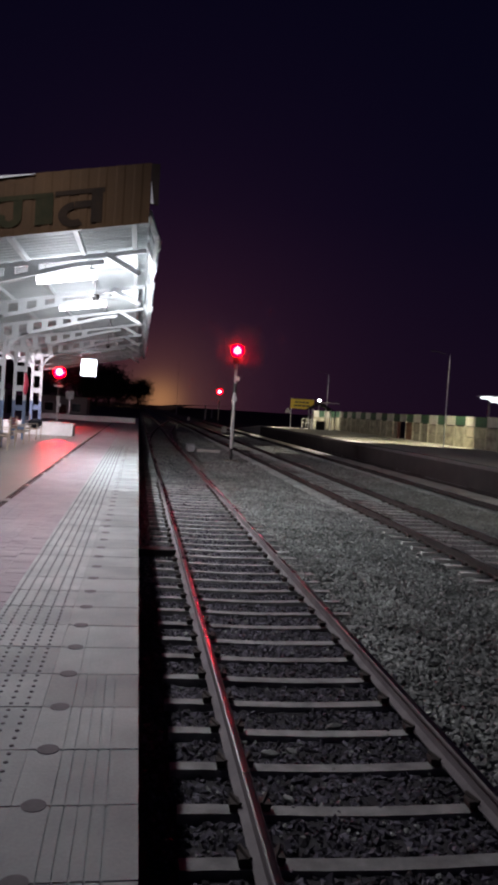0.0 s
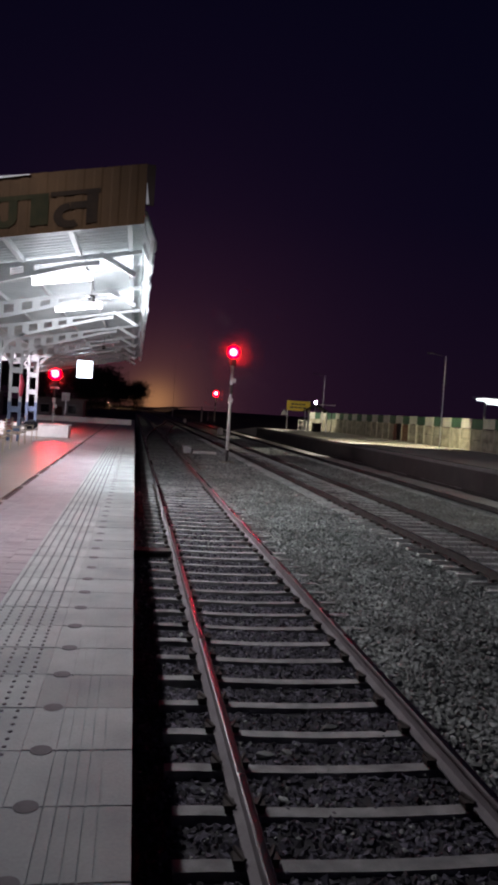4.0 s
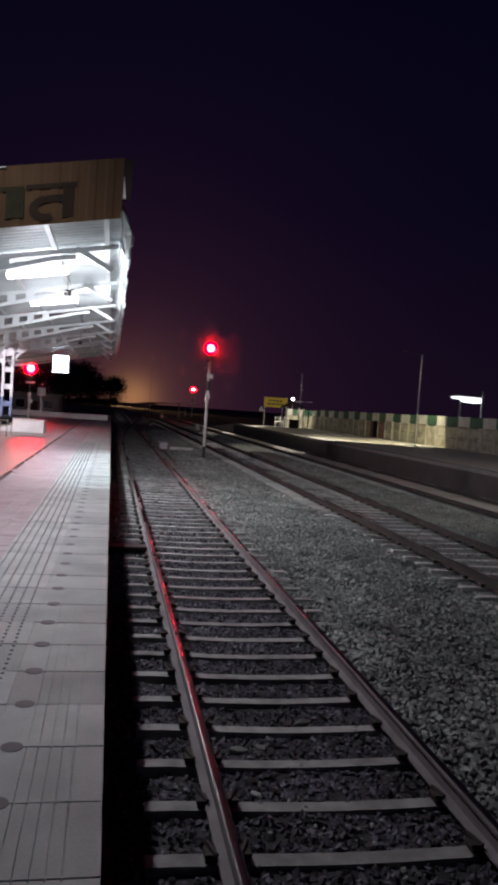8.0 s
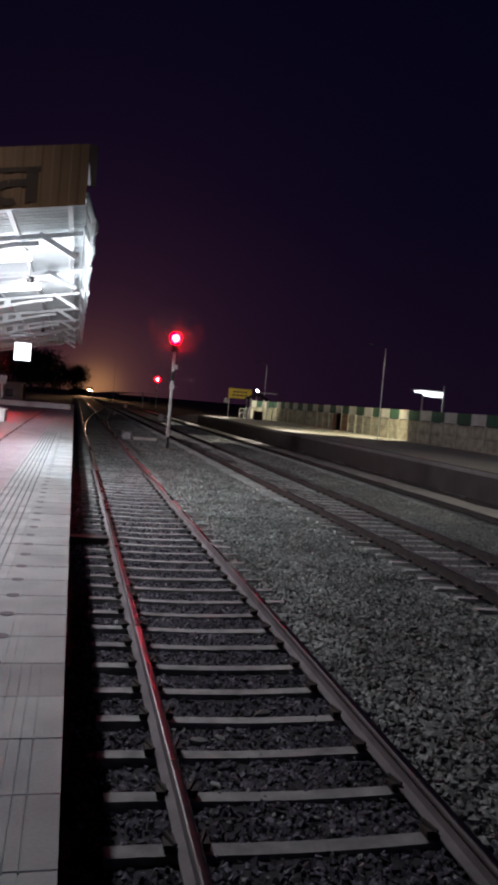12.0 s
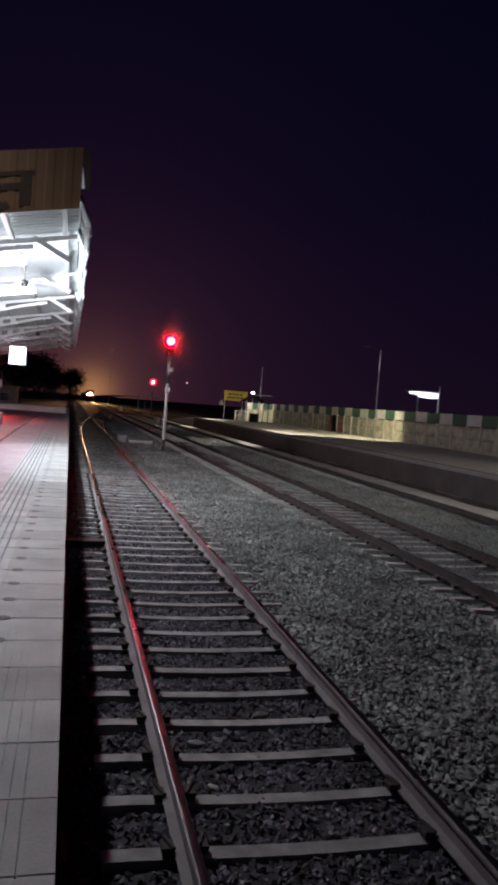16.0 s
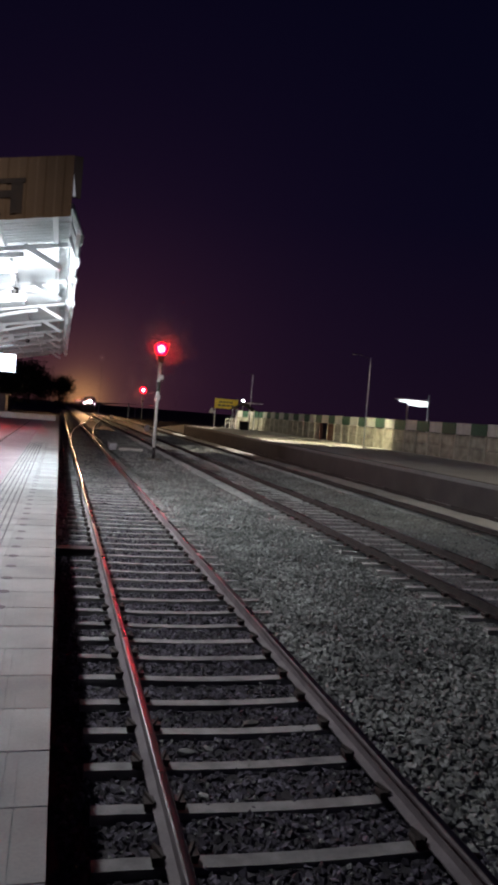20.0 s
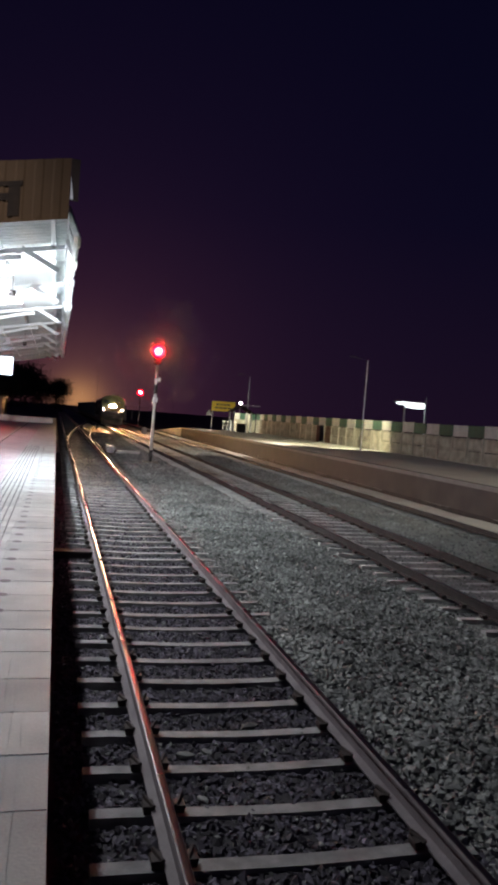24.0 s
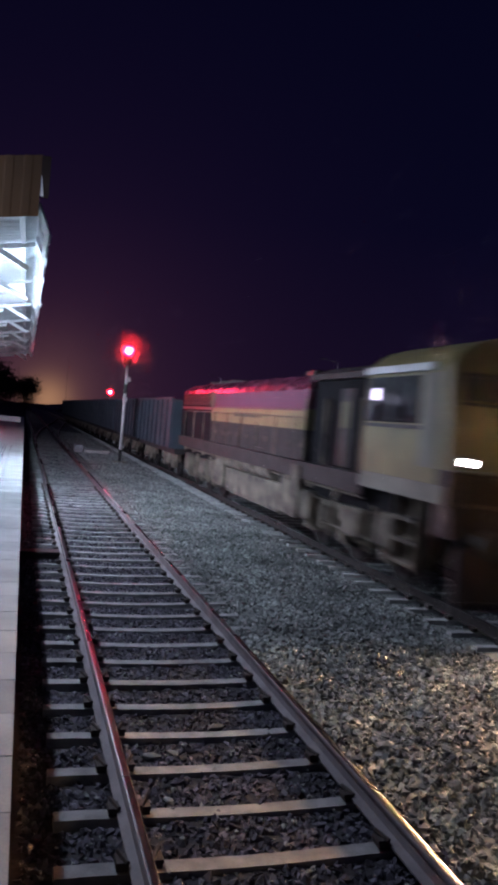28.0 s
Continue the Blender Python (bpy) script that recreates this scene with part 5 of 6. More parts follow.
def trees():
    v, f = [], []
    for i in range(15):
        y = 415 + i * 12.0
        for k, (dx, z) in enumerate(((0, -1.4), (6, 1.2), (16, 2.6), (40, 3.0))):
            v.append((17 + dx + line_bend(y) * 0.15 + 2.0 * noise.noise(Vector((i * 0.7, k, 0))), y, z + 0.5 * noise.noise(Vector((i * 0.9, k * 2, 5)))))
    for i in range(14):
        for k in range(3):
            f.append((i * 4 + k, i * 4 + k + 1, i * 4 + k + 5, i * 4 + k + 4))
    pydata("earth_bank", v, f, M_BANK, kind="structure", label="pale dusty earth bank at the bend of the line", category="bank")
    tree((-0.8, 395, -1.2), 14.0, 6.0, 3, 6500, 0.12)
    tree((-9.5, 405, -1.2), 14.0, 6.0, 13, 4500, 0.15)
    for k, (x, y, h) in enumerate(((-15, 382, 19.0), (-27, 388, 20.0), (-41, 384, 19.0), (-56, 390, 21.0), (-72, 386, 19.0))):
        tree((x, y, -1.2), h, 8.6, 90 + k, 5200, 0.1)
    tree((-9.5, 150, -1.2), 8.0, 3.4, 4, 2200)
    tree((-20, 150, -1.2), 7.0, 3.2, 5, 1800)
    tree((-32, 160, -1.2), 8.5, 3.8, 6, 1800)


# ---------------------------------------------------------------- train
def section(w, z0, z1, arch, n=9):
    """Half-open body section with an arched roof: (x, z) points."""
    pts = [(-w, z0), (w, z0), (w, z1)]
    for i in range(1, n):
        a = math.pi * i / n
        pts.append((w * math.cos(a), z1 + arch * math.sin(a)))
    pts.append((-w, z1))
    return pts


def body(bm, w, z0, z1, arch, ya, yb, rake=0.0):
    secs = []
    for y, k in ((ya, 0), (yb, 1)):
        secs.append([(x, y - (rake * (z - z0) / (z1 + arch - z0) if k == 1 else 0), z) for x, z in section(w, z0, z1, arch)])
    loft(bm, secs)


def bogie(parent, yc, axles, dark, heavy=False):
    bg = new("bogie")
    bg.parent = parent
    bg.matrix_basis = Matrix.Translation((0, yc, 0))
    for s in (-1, 1):
        bm = bmesh.new()
        top = 1.06 if heavy else 0.92
        box(bm, s * 1.05 - 0.09, s * 1.05 + 0.09, axles[0] - 0.55, axles[-1] + 0.55, top - 0.32, top)
        for a in axles:
            box(bm, s * 1.10 - 0.10, s * 1.10 + 0.12, a - 0.22, a + 0.22, 0.32, top - 0.2)
        for i in range(len(axles) - 1):
            m = (axles[i] + axles[i + 1]) / 2
            for d in (-0.25, 0.25):
                tube(bm, (s * 1.16, m + d, 0.45), (s * 1.16, m + d, 0.95), 0.12, n=10)
        part("side_frame", bm, dark, bg)
        for a in axles:
            bm = bmesh.new()
            tube(bm, (s * 0.80, a, 0.50), (s * 0.93, a, 0.50), 0.50, n=24)
            tube(bm, (s * 0.78, a, 0.50), (s * 0.82, a, 0.50), 0.53, n=24)
            part("wheel", bm, M_RAILSIDE, bg)
            if heavy:
                bm = bmesh.new()
                tube(bm, (s * 1.16, a, 0.52), (s * 1.30, a, 0.52), 0.19, 0.16, 14)
                part("axle_box", bm, dark, bg)
        if heavy:
            # brake rigging, sand boxes and dampers hung on the frame
            for m, w, z0, z1 in ((-1.95, 0.34, 0.52, 1.18), (0.55, 0.42, 0.56, 1.12), (1.95, 0.30, 0.60, 1.20)):
                bm = bmesh.new()
                x0, x1 = sorted((s * 1.14, s * 1.42))
                box(bm, x0, x1, m - w, m + w, z0, z1)
                bevel(bm, 0.06)
                part("sand_box", bm, dark, bg)
            for m in (-0.55, 1.25):
                bm = bmesh.new()
                tube(bm, (s * 1.30, m, 0.40), (s * 1.36, m + 0.25, 1.25), 0.055, n=8)
                tube(bm, (s * 1.28, m - 0.4, 0.62), (s * 1.28, m + 0.5, 0.62), 0.03, n=6)
                part("damper", bm, dark, bg)
    return bg


def nose(lo):
    """Raked cream front wall with an opening for the headlight, arched above."""
    z0, z1, arch, w, rake = 2.12, 3.58, 0.66, 1.5, 0.22

    def at(x, z):
        return (x, -rake * (z - z0) / (z1 + arch - z0), z)

    def ceil(x):
        return z1 + arch * math.sqrt(max(0.0, 1 - (x / w) ** 2))
    hx, ha, hb = 0.42, 2.54, 3.02
    top = [at(w * math.cos(math.pi * i / 18), z1 + arch * math.sin(math.pi * i / 18)) for i in range(19)]
    outlines = ([at(-w, z0), at(w, z0), at(w, ha), at(-w, ha)], [at(-w, ha), at(-hx, ha), at(-hx, hb), at(-w, hb)],
                [at(hx, ha), at(w, ha), at(w, hb), at(hx, hb)], [at(-w, hb), at(w, hb)] + top)
    bm = bmesh.new()
    for pts in outlines:
        f = [bm.verts.new(q) for q in pts]
        g = [bm.verts.new((x, y - 0.05, z)) for x, y, z in pts]
        bm.faces.new(f)
        bm.faces.new(g[::-1])
        for i in range(len(f)):
            j = (i + 1) % len(f)
            bm.faces.new((f[i], g[i], g[j], f[j]))
    return part("cab_front", bm, M_CREAM, lo, "cream raked cab front")


def headlight(lo):
    """Twin headlight: two deep glowing reflectors with a bulb at the bottom of each."""
    hb = simple("headlight_box", [(-0.44, 0.44, -1.18, -1.14, 2.50, 3.06), (-0.44, -0.40, -1.14, -0.02, 2.50, 3.06), (0.40, 0.44, -1.14, -0.02, 2.50, 3.06),
                                  (-0.40, 0.40, -1.14, 0.03, 2.50, 2.54), (-0.40, 0.40, -1.14, 0.10, 3.02, 3.06)], M_DARK, "black twin headlight case", parent=lo)
    bm = bmesh.new()
    for ring in ((-0.40, -0.355, 2.54, 3.02), (0.355, 0.40, 2.54, 3.02), (-0.025, 0.025, 2.54, 3.02), (-0.355, 0.355, 2.54, 2.60), (-0.355, 0.355, 2.96, 3.02)):
        box(bm, ring[0], ring[1], -0.06, -0.04, ring[2], ring[3])
    part("headlight_bezel", bm, M_DARK, hb)
    for s in (-0.19, 0.19):
        bm = bmesh.new()
        rings = [[bm.verts.new((s + r * math.cos(k * math.pi / 14), y, 2.78 + r * math.sin(k * math.pi / 14))) for k in range(28)] for y, r in ((-1.06, 0.062), (-0.72, 0.100), (-0.35, 0.140), (-0.065, 0.165))]
        for a, b in zip(rings, rings[1:]):
            for k in range(28):
                bm.faces.new((a[k], a[(k + 1) % 28], b[(k + 1) % 28], b[k]))
        part("reflector", bm, G_REFLECT, hb, "glowing headlight reflector", smooth=True)
        bm = bmesh.new()
        tube(bm, (s, -1.07, 2.78), (s, -1.062, 2.78), 0.06, n=16)
        part("bulb", bm, G_BULB, hb, "blazing warm headlight bulb")


def cab(lo):
    """Driver's cab with arched roof, side windows and front fittings."""
    bm = bmesh.new()
    secs = []
    for y, k in ((-2.95, 0), (0.0, 1)):
        secs.append([(x, y - (0.22 * (z - 2.12) / 2.12 + 0.05 if k else 0), z) for x, z in section(1.5, 2.12, 3.58, 0.66, 18)])
    loft(bm, secs, cap=False)
    part("cab", bm, M_CREAM, lo, "cream upper cab with an arched roof")
    nose(lo)
    headlight(lo)
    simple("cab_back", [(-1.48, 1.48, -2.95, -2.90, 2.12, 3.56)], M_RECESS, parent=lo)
    bm = bmesh.new()
    body(bm, 1.5, 1.60, 2.115, 0.0, -2.95, 0.02, 0.0)
    part("cab_waist", bm, M_APRON, lo, "dark red-brown waist of the nose")
    bm = bmesh.new()
    body(bm, 1.44, 1.12, 1.595, 0.0, -0.45, 0.05, 0.0)
    part("cab_apron", bm, M_APRON, lo, "dark red-brown lower nose")
    simple("nose_ledge", [(-1.44, 1.44, 0.0, 0.09, 2.10, 2.135)], M_SKIRT, "pale ledge across the nose", parent=lo, bev=0.008)
    for s in (-1, 1):
        x0, x1 = sorted((s * 1.502, s * 1.512))
        simple("cab_side_panel", [(x0, x1, -2.90, -0.30, 1.88, 2.66)], M_CREAM, "cream cab side panel", parent=lo)
        x0, x1 = sorted((s * 1.503, s * 1.525))
        simple("cab_skirt", [(x0, x1, -2.93, -0.06, 1.60, 1.875)], M_SKIRT, "pale dusty skirt", parent=lo)
        pane = simple("windscreen", [(s * 0.88 - 0.36, s * 0.88 + 0.36, -0.165, -0.105, 3.16, 3.54)], M_SCREEN, parent=lo, bev=0.02)
        for fr in ((s * 0.88 - 0.42, s * 0.88 + 0.42, -0.155, -0.095, 3.10, 3.155), (s * 0.88 - 0.42, s * 0.88 + 0.42, -0.20, -0.13, 3.545, 3.60),
                   (s * 0.88 - 0.42, s * 0.88 - 0.365, -0.175, -0.105, 3.155, 3.545), (s * 0.88 + 0.365, s * 0.88 + 0.42, -0.175, -0.105, 3.155, 3.545)):
            simple("windscreen_frame", [fr], M_DARK, parent=pane)
        bm = bmesh.new()
        tube(bm, (s * 0.80, -0.09, 3.60), (s * 1.02, -0.075, 3.22), 0.012, n=6)
        part("wiper", bm, M_DARK, pane)
        x0, x1 = sorted((s * 1.485, s * 1.515))
        win = simple("side_window", [(x0, x1, -2.90, -0.98, 2.78, 3.56)], M_GLASS, parent=lo, bev=0.01)
        x0, x1 = sorted((s * 1.49, s * 1.56))
        simple("window_visor", [(x0, x1, -2.94, -0.62, 3.62, 3.74)], M_STEELW, "pale visor over the window", parent=win)
        x0, x1 = sorted((s * 1.49, s * 1.55))
        simple("window_sill", [(x0, x1, -2.80, -0.90, 2.69, 2.755)], M_DARK, parent=win)
        simple("window_bar", [(x0, x1 - 0.01, -1.96, -1.90, 2.78, 3.56)], M_DARK, parent=win)
        x0, x1 = sorted((s * 1.505, s * 1.535))
        simple("cab_pillar", [(x0, x1, -0.86, -0.40, 2.12, 3.58)], M_SKIRT, "pale front corner pillar", parent=lo)
        mk = simple("marker_light", [(s * 1.23 - 0.13, s * 1.23 + 0.13, -0.03, 0.065, 2.18, 2.33)], M_DARK, parent=lo, bev=0.02)
        simple("marker_lens", [(s * 1.23 - 0.09, s * 1.23 + 0.09, 0.067, 0.074, 2.205, 2.30)], G_MARK, parent=mk)
        bm = bmesh.new()
        tube(bm, (s * 1.30, 0.04, 1.62), (s * 1.30, 0.10, 2.08), 0.018, n=6)
        tube(bm, (s * 1.30, 0.04, 1.62), (s * 0.62, 0.04, 1.62), 0.016, n=6)
        part("grab_rail", bm, M_BOGIE, lo)
        for dx in (0.42, 0.56):
            bm = bmesh.new()
            pts = [Vector((s * dx, 0.08 + 0.16 * math.sin(math.pi * k / 5), 1.16 - 0.52 * k / 5)) for k in range(6)]
            for a, b in zip(pts, pts[1:]):
                tube(bm, a, b, 0.026, n=7)
            part("brake_hose", bm, M_RUBBER, lo)
    simple("cab_lamp", [(1.517, 1.522, -2.62, -2.44, 3.16, 3.36)], G_CABIN, "small lit lamp inside the cab window", parent=lo)
    for s in (-1, 1):
        bm = bmesh.new()
        tube(bm, (s * 0.98, 0.0, 1.10), (s * 0.98, 0.45, 1.10), 0.10, n=12)
        tube(bm, (s * 0.98, 0.45, 1.10), (s * 0.98, 0.50, 1.10), 0.22, n=16)
        part("buffer", bm, M_DARK, lo)
    bm = bmesh.new()
    loft(bm, [[(-1.3, 0.0, 1.0), (1.3, 0.0, 1.0), (1.3, 0.08, 1.0), (-1.3, 0.08, 1.0)], [(-1.35, 0.1, 0.2), (1.35, 0.1, 0.2), (1.35, 0.25, 0.2), (-1.35, 0.25, 0.2)]])
    part("plough", bm, M_APRON, lo, "dark red-brown front plough")
    bm = bmesh.new()
    box(bm, -0.18, 0.18, 0.05, 0.55, 0.92, 1.22)
    bevel(bm, 0.05)
    part("coupler", bm, M_DARK, lo)
    bm = bmesh.new()
    tube(bm, (-0.6, -1.4, 4.16), (-0.6, -0.7, 4.30), 0.05, 0.10, 10)
    tube(bm, (0.0, -1.0, 4.1), (0.0, -1.0, 4.60), 0.02, n=6)
    part("roof_horn", bm, M_DARK, lo)


def hood(lo):
    """Long hood behind the cab: mauve upper side, cream band, dark lower doors, chamfered shoulders."""
    front, back = -6.15, -19.9
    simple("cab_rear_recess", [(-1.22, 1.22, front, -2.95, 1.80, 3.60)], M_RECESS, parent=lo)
    bm = bmesh.new()
    loft(bm, [[(-1.36, y, 3.62), (1.36, y, 3.62), (1.36, y, 3.74), (0.9, y, 3.92), (-0.9, y, 3.92), (-1.36, y, 3.74)] for y in (front, -2.96)])
    part("recess_roof", bm, M_LOCOGREY, lo, "dark roof over the recess")
    for s in (-1, 1):
        x0, x1 = sorted((s * 1.222, s * 1.26))
        door = simple("cab_door", [(x0, x1, -4.62, -4.02, 1.84, 3.42)], M_APRON, "dark red cab door", parent=lo, bev=0.01)
        x0, x1 = sorted((s * 1.261, s * 1.27))
        simple("door_window", [(x0, x1, -4.50, -4.14, 2.62, 3.14)], M_CREAM, parent=door)
        x0, x1 = sorted((s * 1.222, s * 1.25))
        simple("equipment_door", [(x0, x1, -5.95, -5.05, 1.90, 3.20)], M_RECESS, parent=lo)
        for gy, gr in ((-3.1, 0.03), (-3.85, 0.025), (-4.85, 0.06), (-6.0, 0.03)):
            bm = bmesh.new()
            tube(bm, (s * 1.46, gy, 1.82), (s * 1.46, gy, 3.2), gr, n=8)
            part("grab_pole", bm, M_BOGIE, lo)
    bm = bmesh.new()
    body(bm, 1.38, 2.98, 3.42, 0.0, -15.1, front)
    part("hood_upper", bm, M_LOCOPURPLE, lo, "mauve upper hood")
    bm = bmesh.new()
    loft(bm, [[(-1.38, y, 3.424), (1.38, y, 3.424), (1.34, y, 3.56), (1.02, y, 3.80), (0.5, y, 3.90), (-0.5, y, 3.90), (-1.02, y, 3.80), (-1.34, y, 3.56)] for y in (back, front)])
    part("hood_roof", bm, M_LOCOROOF, lo, "glossy maroon hood roof")
    for s in (-1, 1):
        bm = bmesh.new()
        tube(bm, (s * 1.395, -15.0, 3.22), (s * 1.41, -15.0, 3.22), 0.34, n=7)
        part("emblem", bm, M_EMBLEM, lo, "plain green emblem shape")
    simple("hood_stripe", [(-1.386, 1.386, -15.1, front, 2.50, 2.976)], M_CREAM, "cream band along the hood", parent=lo)
    simple("hood_lower", [(-1.38, 1.38, -15.1, front, 1.80, 2.496)], M_LOCOGREY, "dark grey lower hood", parent=lo)
    for k in range(10):
        for s in (-1, 1):
            x0, x1 = sorted((s * 1.392, s * 1.404))
            door = simple("hood_door", [(x0, x1, -15.0 + 0.885 * k, -14.18 + 0.885 * k, 1.90, 2.44)], M_LOCOGREY, parent=lo)
            x0, x1 = sorted((s * 1.405, s * 1.425))
            simple("door_latch", [(x0, x1, -14.28 + 0.885 * k, -14.22 + 0.885 * k, 2.10, 2.22)], M_BOGIE, parent=door)
    # radiator compartment at the rear
    simple("radiator_body", [(-1.40, 1.40, back, -15.105, 1.80, 3.42)], M_LOCOREAR, "dark radiator compartment", parent=lo)
    for s in (-1, 1):
        x0, x1 = sorted((s * 1.402, s * 1.425))
        for k in range(9):
            simple("grille_slat", [(x0, x1, -19.6, -15.4, 3.02 + 0.042 * k, 3.04 + 0.042 * k)], M_DARK, parent=lo)
        x0, x1 = sorted((s * 1.402, s * 1.412))
        simple("rear_stripe", [(x0, x1, back, -15.11, 2.86, 2.96)], M_LOCORED, "crimson stripe", parent=lo)
        x0, x1 = sorted((s * 1.390, s * 1.398))
        simple("stripe_edge", [(x0, x1, -15.1, front, 2.93, 2.975)], M_LOCORED, parent=lo)
        for k in range(5):
            simple("writing_bar", [(x0, x1, -12.2 + 0.55 * k, -11.78 + 0.55 * k, 2.70, 2.82)], M_DARK, parent=lo)
    for k in range(3):
        bm = bmesh.new()
        tube(bm, (0, -18.8 + 1.5 * k, 3.88), (0, -18.8 + 1.5 * k, 3.98), 0.62, n=20)
        part("roof_fan", bm, M_LOCOGREY, lo)
    simple("exhaust_stack", [(-0.3, 0.3, -9.4, -8.6, 3.88, 4.08)], M_DARK, parent=lo, bev=0.04)


def running_gear(lo):
    """Walkway, tank, bogies, boxes and pipes under the frame."""
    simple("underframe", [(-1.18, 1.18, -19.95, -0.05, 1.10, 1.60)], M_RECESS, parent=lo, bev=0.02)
    for s in (-1, 1):
        x0, x1 = sorted((s * 1.10, s * 1.50))
        simple("walkway", [(x0, x1, -19.9, -2.96, 1.70, 1.79)], M_LOCOGREY, "dusty walkway along the hood", parent=lo)
        x0, x1 = sorted((s * 1.40, s * 1.46))
        simple("sill_beam", [(x0, x1, -19.9, -2.96, 1.42, 1.695)], M_LOCOGREY, parent=lo)
        for k in range(11):
            y = -18.6 + 1.45 * k
            simple("walkway_bracket", [(x0, x1 + 0.0, y - 0.09, y + 0.09, 1.28, 1.415)], M_BOGIE, "pale dusty bracket", parent=lo)
        for k in range(9):
            y = -18.9 + 1.55 * k
            bm = bmesh.new()
            tube(bm, (s * 1.47, y, 1.79), (s * 1.47, y, 2.78), 0.018, n=6)
            part("stanchion", bm, M_BOGIE, lo)
        bm = bmesh.new()
        tube(bm, (s * 1.47, -18.9, 2.78), (s * 1.47, -6.3, 2.78), 0.018, n=6)
        part("handrail", bm, M_BOGIE, lo)
        for y0, y1, zc in ((-13.6, -11.2, 1.30), (-10.9, -8.3, 1.30)):
            bm = bmesh.new()
            tube(bm, (s * 1.24, y0, zc), (s * 1.24, y1, zc), 0.17, n=14)
            part("air_reservoir", bm, M_BOGIE, lo, "dusty air reservoir")
        x0, x1 = sorted((s * 0.9, s * 1.40))
        for y0, w in ((-7.15, 0.42), (-13.6, 0.55)):
            bm = bmesh.new()
            box(bm, x0, x1, y0 - w, y0 + w, 0.46, 1.34)
            bevel(bm, 0.05)
            part("battery_box", bm, M_BOGIE, lo)
        x0, x1 = sorted((s * 1.38, s * 1.50))
        simple("flank_ladder", [(x0, x1, -6.55, -6.05, 0.5, 1.70)], M_BOGIE, parent=lo)
        x0, x1 = sorted((s * 1.18, s * 1.47))
        for k in range(3):
            simple("step", [(x0, x1, -1.55, -0.85, 0.48 + 0.36 * k, 0.53 + 0.36 * k)], M_BOGIE, parent=lo)
        for y in (-1.58, -0.87):
            simple("step_side", [(x0, x1, y, y + 0.03, 0.42, 1.58)], M_BOGIE, parent=lo)
        simple("step_back", [(x0, x0 + 0.03, -1.55, -0.85, 0.42, 1.58)] if s > 0 else [(x1 - 0.03, x1, -1.55, -0.85, 0.42, 1.58)], M_BOGIE, parent=lo)
        bm = bmesh.new()
        tube(bm, (s * 1.36, -19.0, 1.36), (s * 1.36, -3.0, 1.36), 0.03, n=6)
        tube(bm, (s * 1.30, -13.0, 1.08), (s * 1.30, -3.4, 1.08), 0.022, n=6)
        part("air_pipe", bm, M_BOGIE, lo)
    bm = bmesh.new()
    box(bm, -1.34, 1.34, -12.9, -7.7, 0.36, 1.12)
    bevel(bm, 0.14, 2)
    part("fuel_tank", bm, M_BOGIE, lo, "dusty grey fuel tank")
    bogie(lo, -4.0, (-1.85, 0, 1.85), M_BOGIE, True)
    bogie(lo, -16.4, (-1.85, 0, 1.85), M_BOGIE, True)


def locomotive():
    """Local y runs back from the front face as negative values."""
    lo = thing("diesel_locomotive", "cream and mauve diesel locomotive with a blazing headlight", "locomotive", (0, 0, 0))
    cab(lo)
    hood(lo)
    running_gear(lo)
    return lo


def headlight_halo():
    """Specks added before the headlight to make its bloom, carried along with the train."""
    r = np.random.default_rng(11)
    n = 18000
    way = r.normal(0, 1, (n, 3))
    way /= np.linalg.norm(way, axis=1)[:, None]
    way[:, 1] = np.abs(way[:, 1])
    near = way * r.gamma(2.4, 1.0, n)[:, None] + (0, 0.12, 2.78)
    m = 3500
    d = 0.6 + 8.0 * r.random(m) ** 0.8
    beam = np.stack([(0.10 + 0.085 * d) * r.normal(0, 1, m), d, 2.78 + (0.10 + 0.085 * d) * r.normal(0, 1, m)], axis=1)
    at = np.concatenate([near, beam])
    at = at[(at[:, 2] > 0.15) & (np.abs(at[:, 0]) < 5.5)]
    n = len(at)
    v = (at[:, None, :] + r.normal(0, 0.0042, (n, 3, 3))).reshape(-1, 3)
    ob = pydata("beam_dust", v.tolist(), [(3 * i, 3 * i + 1, 3 * i + 2) for i in range(n)], M_HALO, label="specks added before the headlight to make its halo", category="dust", kind="stuff")
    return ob


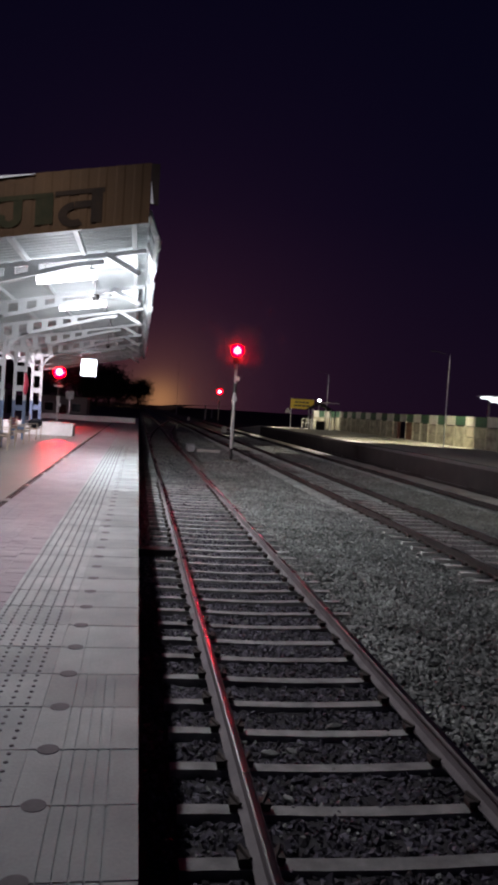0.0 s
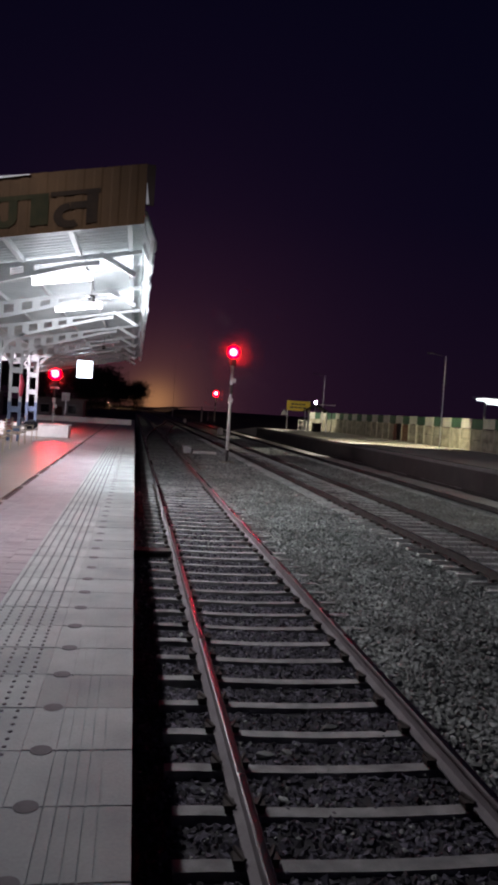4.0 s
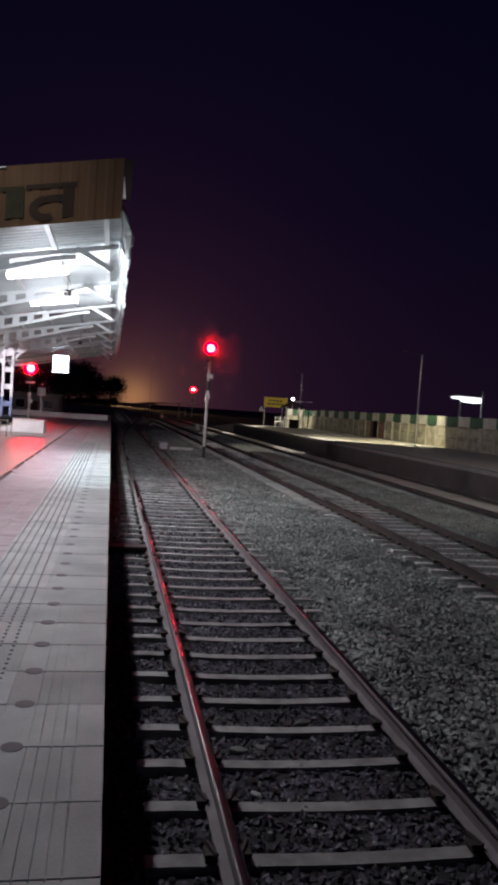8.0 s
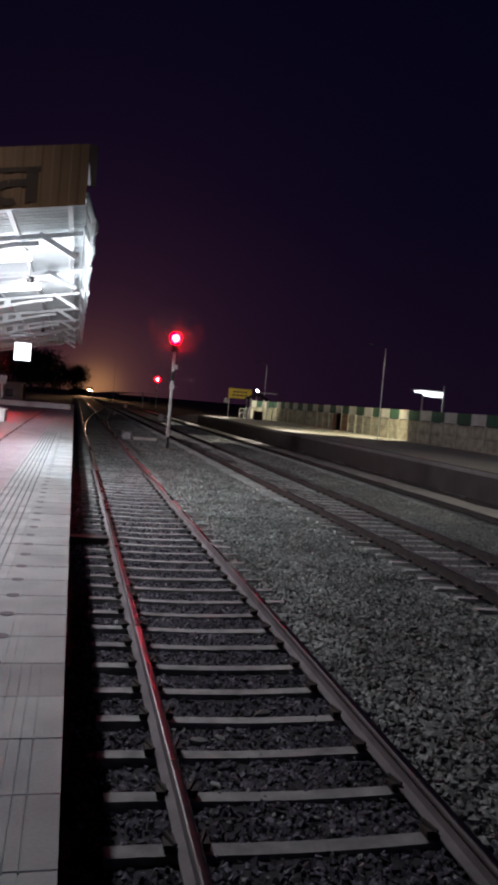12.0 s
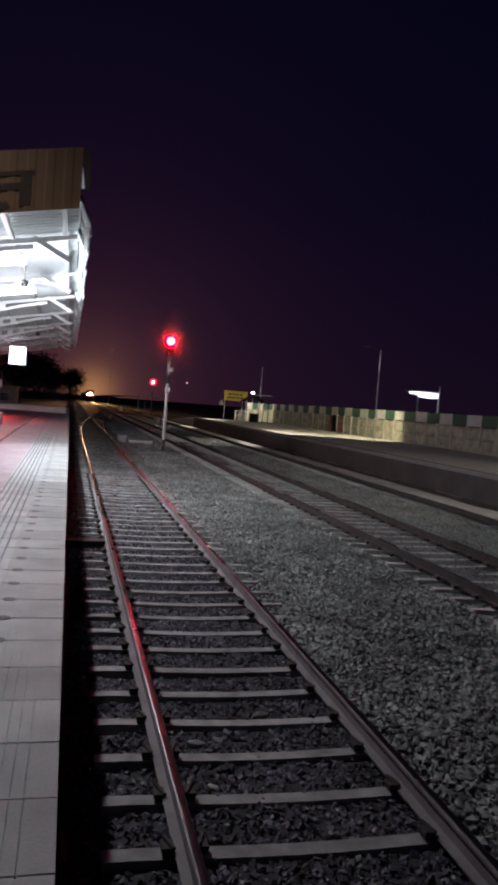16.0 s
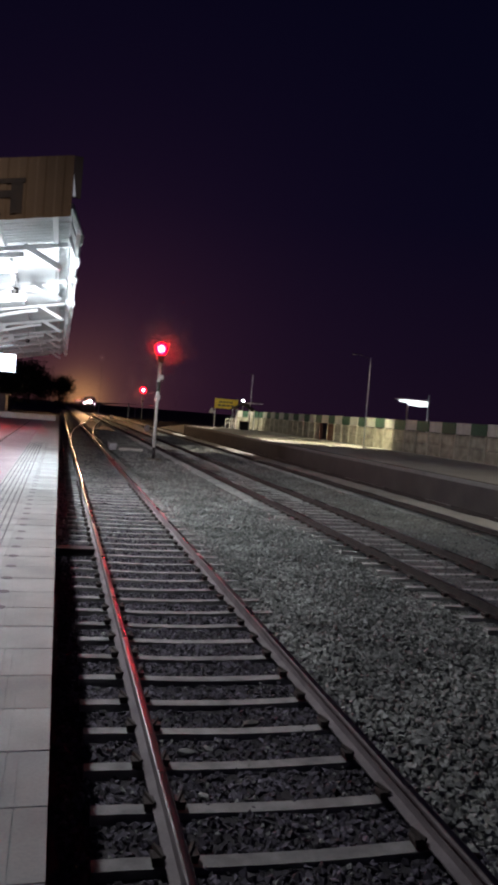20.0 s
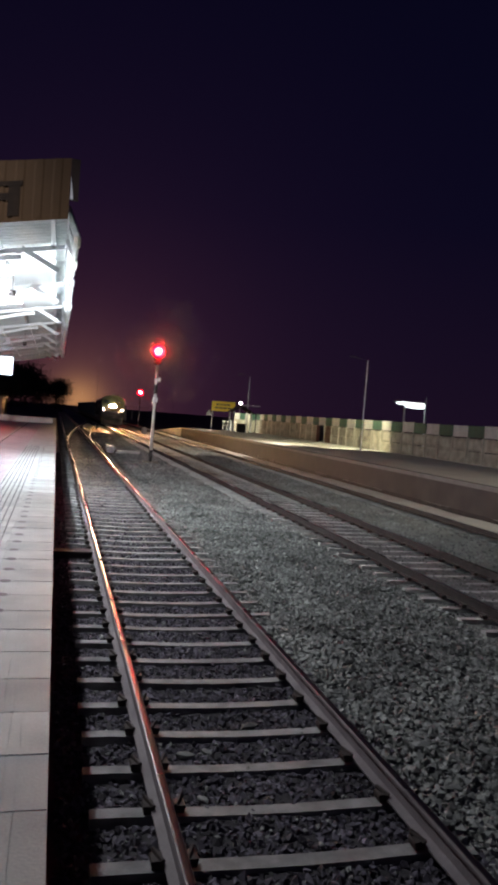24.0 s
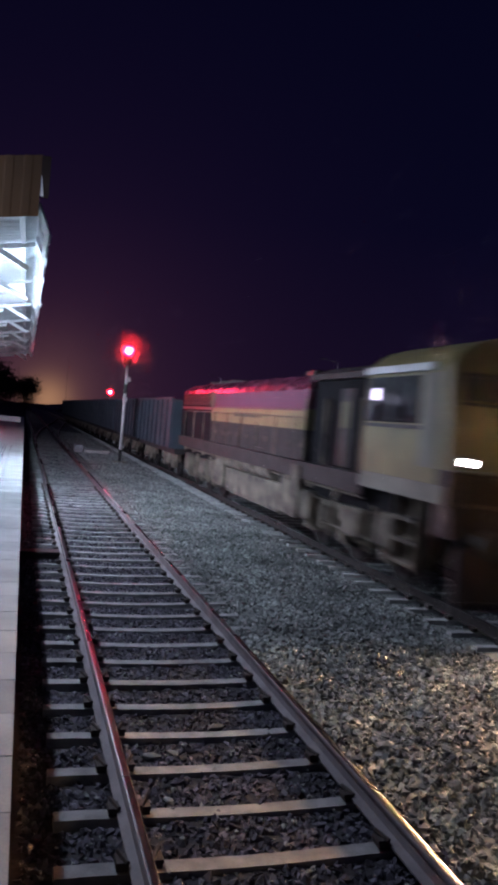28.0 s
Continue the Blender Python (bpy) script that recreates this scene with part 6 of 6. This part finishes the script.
def wagon():
    wg = thing("goods_wagon", "blue-grey open steel goods wagon", "wagon", (0, 0, 0), "goods wagons")
    L = 9.8
    simple("underframe", [(-1.4, 1.4, -L, 0, 0.95, 1.18)], M_LOCOGREY, parent=wg)
    bm = bmesh.new()
    for a in ((-1.58, -1.54, -L, 0), (1.54, 1.58, -L, 0)):
        box(bm, *a, 1.18, 3.22)
    box(bm, -1.54, 1.54, -L, -L + 0.05, 1.18, 3.22)
    box(bm, -1.54, 1.54, -0.05, 0, 1.18, 3.22)
    box(bm, -1.53, 1.53, -L + 0.06, -0.06, 1.185, 1.25)
    part("body", bm, M_WAGON, wg)
    for k in range(9):
        for s in (-1, 1):
            x0, x1 = sorted((s * 1.585, s * 1.66))
            y = -L + 0.06 + k * (L - 0.2) / 8
            simple("stanchion", [(x0, x1, y, y + 0.10, 1.18, 3.2)], M_WAGON, parent=wg)
    for s in (-1, 1):
        x0, x1 = sorted((s * 1.585, s * 1.67))
        simple("top_rim", [(x0, x1, -L, 0, 3.2, 3.3)], M_WAGON, parent=wg)
    bogie(wg, -2.1, (-1.0, 1.0), M_BOGIE)
    bogie(wg, -L + 2.1, (-1.0, 1.0), M_BOGIE)
    bm = bmesh.new()
    box(bm, -0.15, 0.15, -0.02, 0.45, 0.9, 1.2)
    part("coupler", bm, M_DARK, wg)
    return wg


# ---------------------------------------------------------------- build
ground()
ballast()
tracks()
platform()
canopy()
canopy_fittings()
platform_things()
lineside()
far_platform()
fence()
far_things()
trees()
LOCO = locomotive()
HALO = headlight_halo()
WAGONS = [wagon()]
for k in range(8):
    WAGONS.append(copy_thing(WAGONS[0], Matrix.Identity(4)))
stones()

# front of the locomotive: distance down the line, second by second
FRONT = tuple((t, 9.5 + 23.45 * (28.0 - t)) for t in (0.0, 2.0, 4.0, 6.0, 7.0, 8.0, 9.0, 10.0, 11.0, 12.0, 14.0, 17.0, 20.0, 23.0, 26.0, 27.0, 28.0))


def line_pose(y):
    x = T2 + line_bend(y)
    dx = -2 * (y - 400) / 1100 if y > 400 else 0.0
    return pose(x, y, RAIL, 0, 0, 180 - math.degrees(math.atan(dx)))


def motions():
    walk(LOCO, [(t, line_pose(y)) for t, y in FRONT])
    walk(HALO, [(t, line_pose(y)) for t, y in FRONT])
    for k, w in enumerate(WAGONS):
        walk(w, [(t, line_pose(y + 20.9 + 10.6 * k)) for t, y in FRONT])


motions()
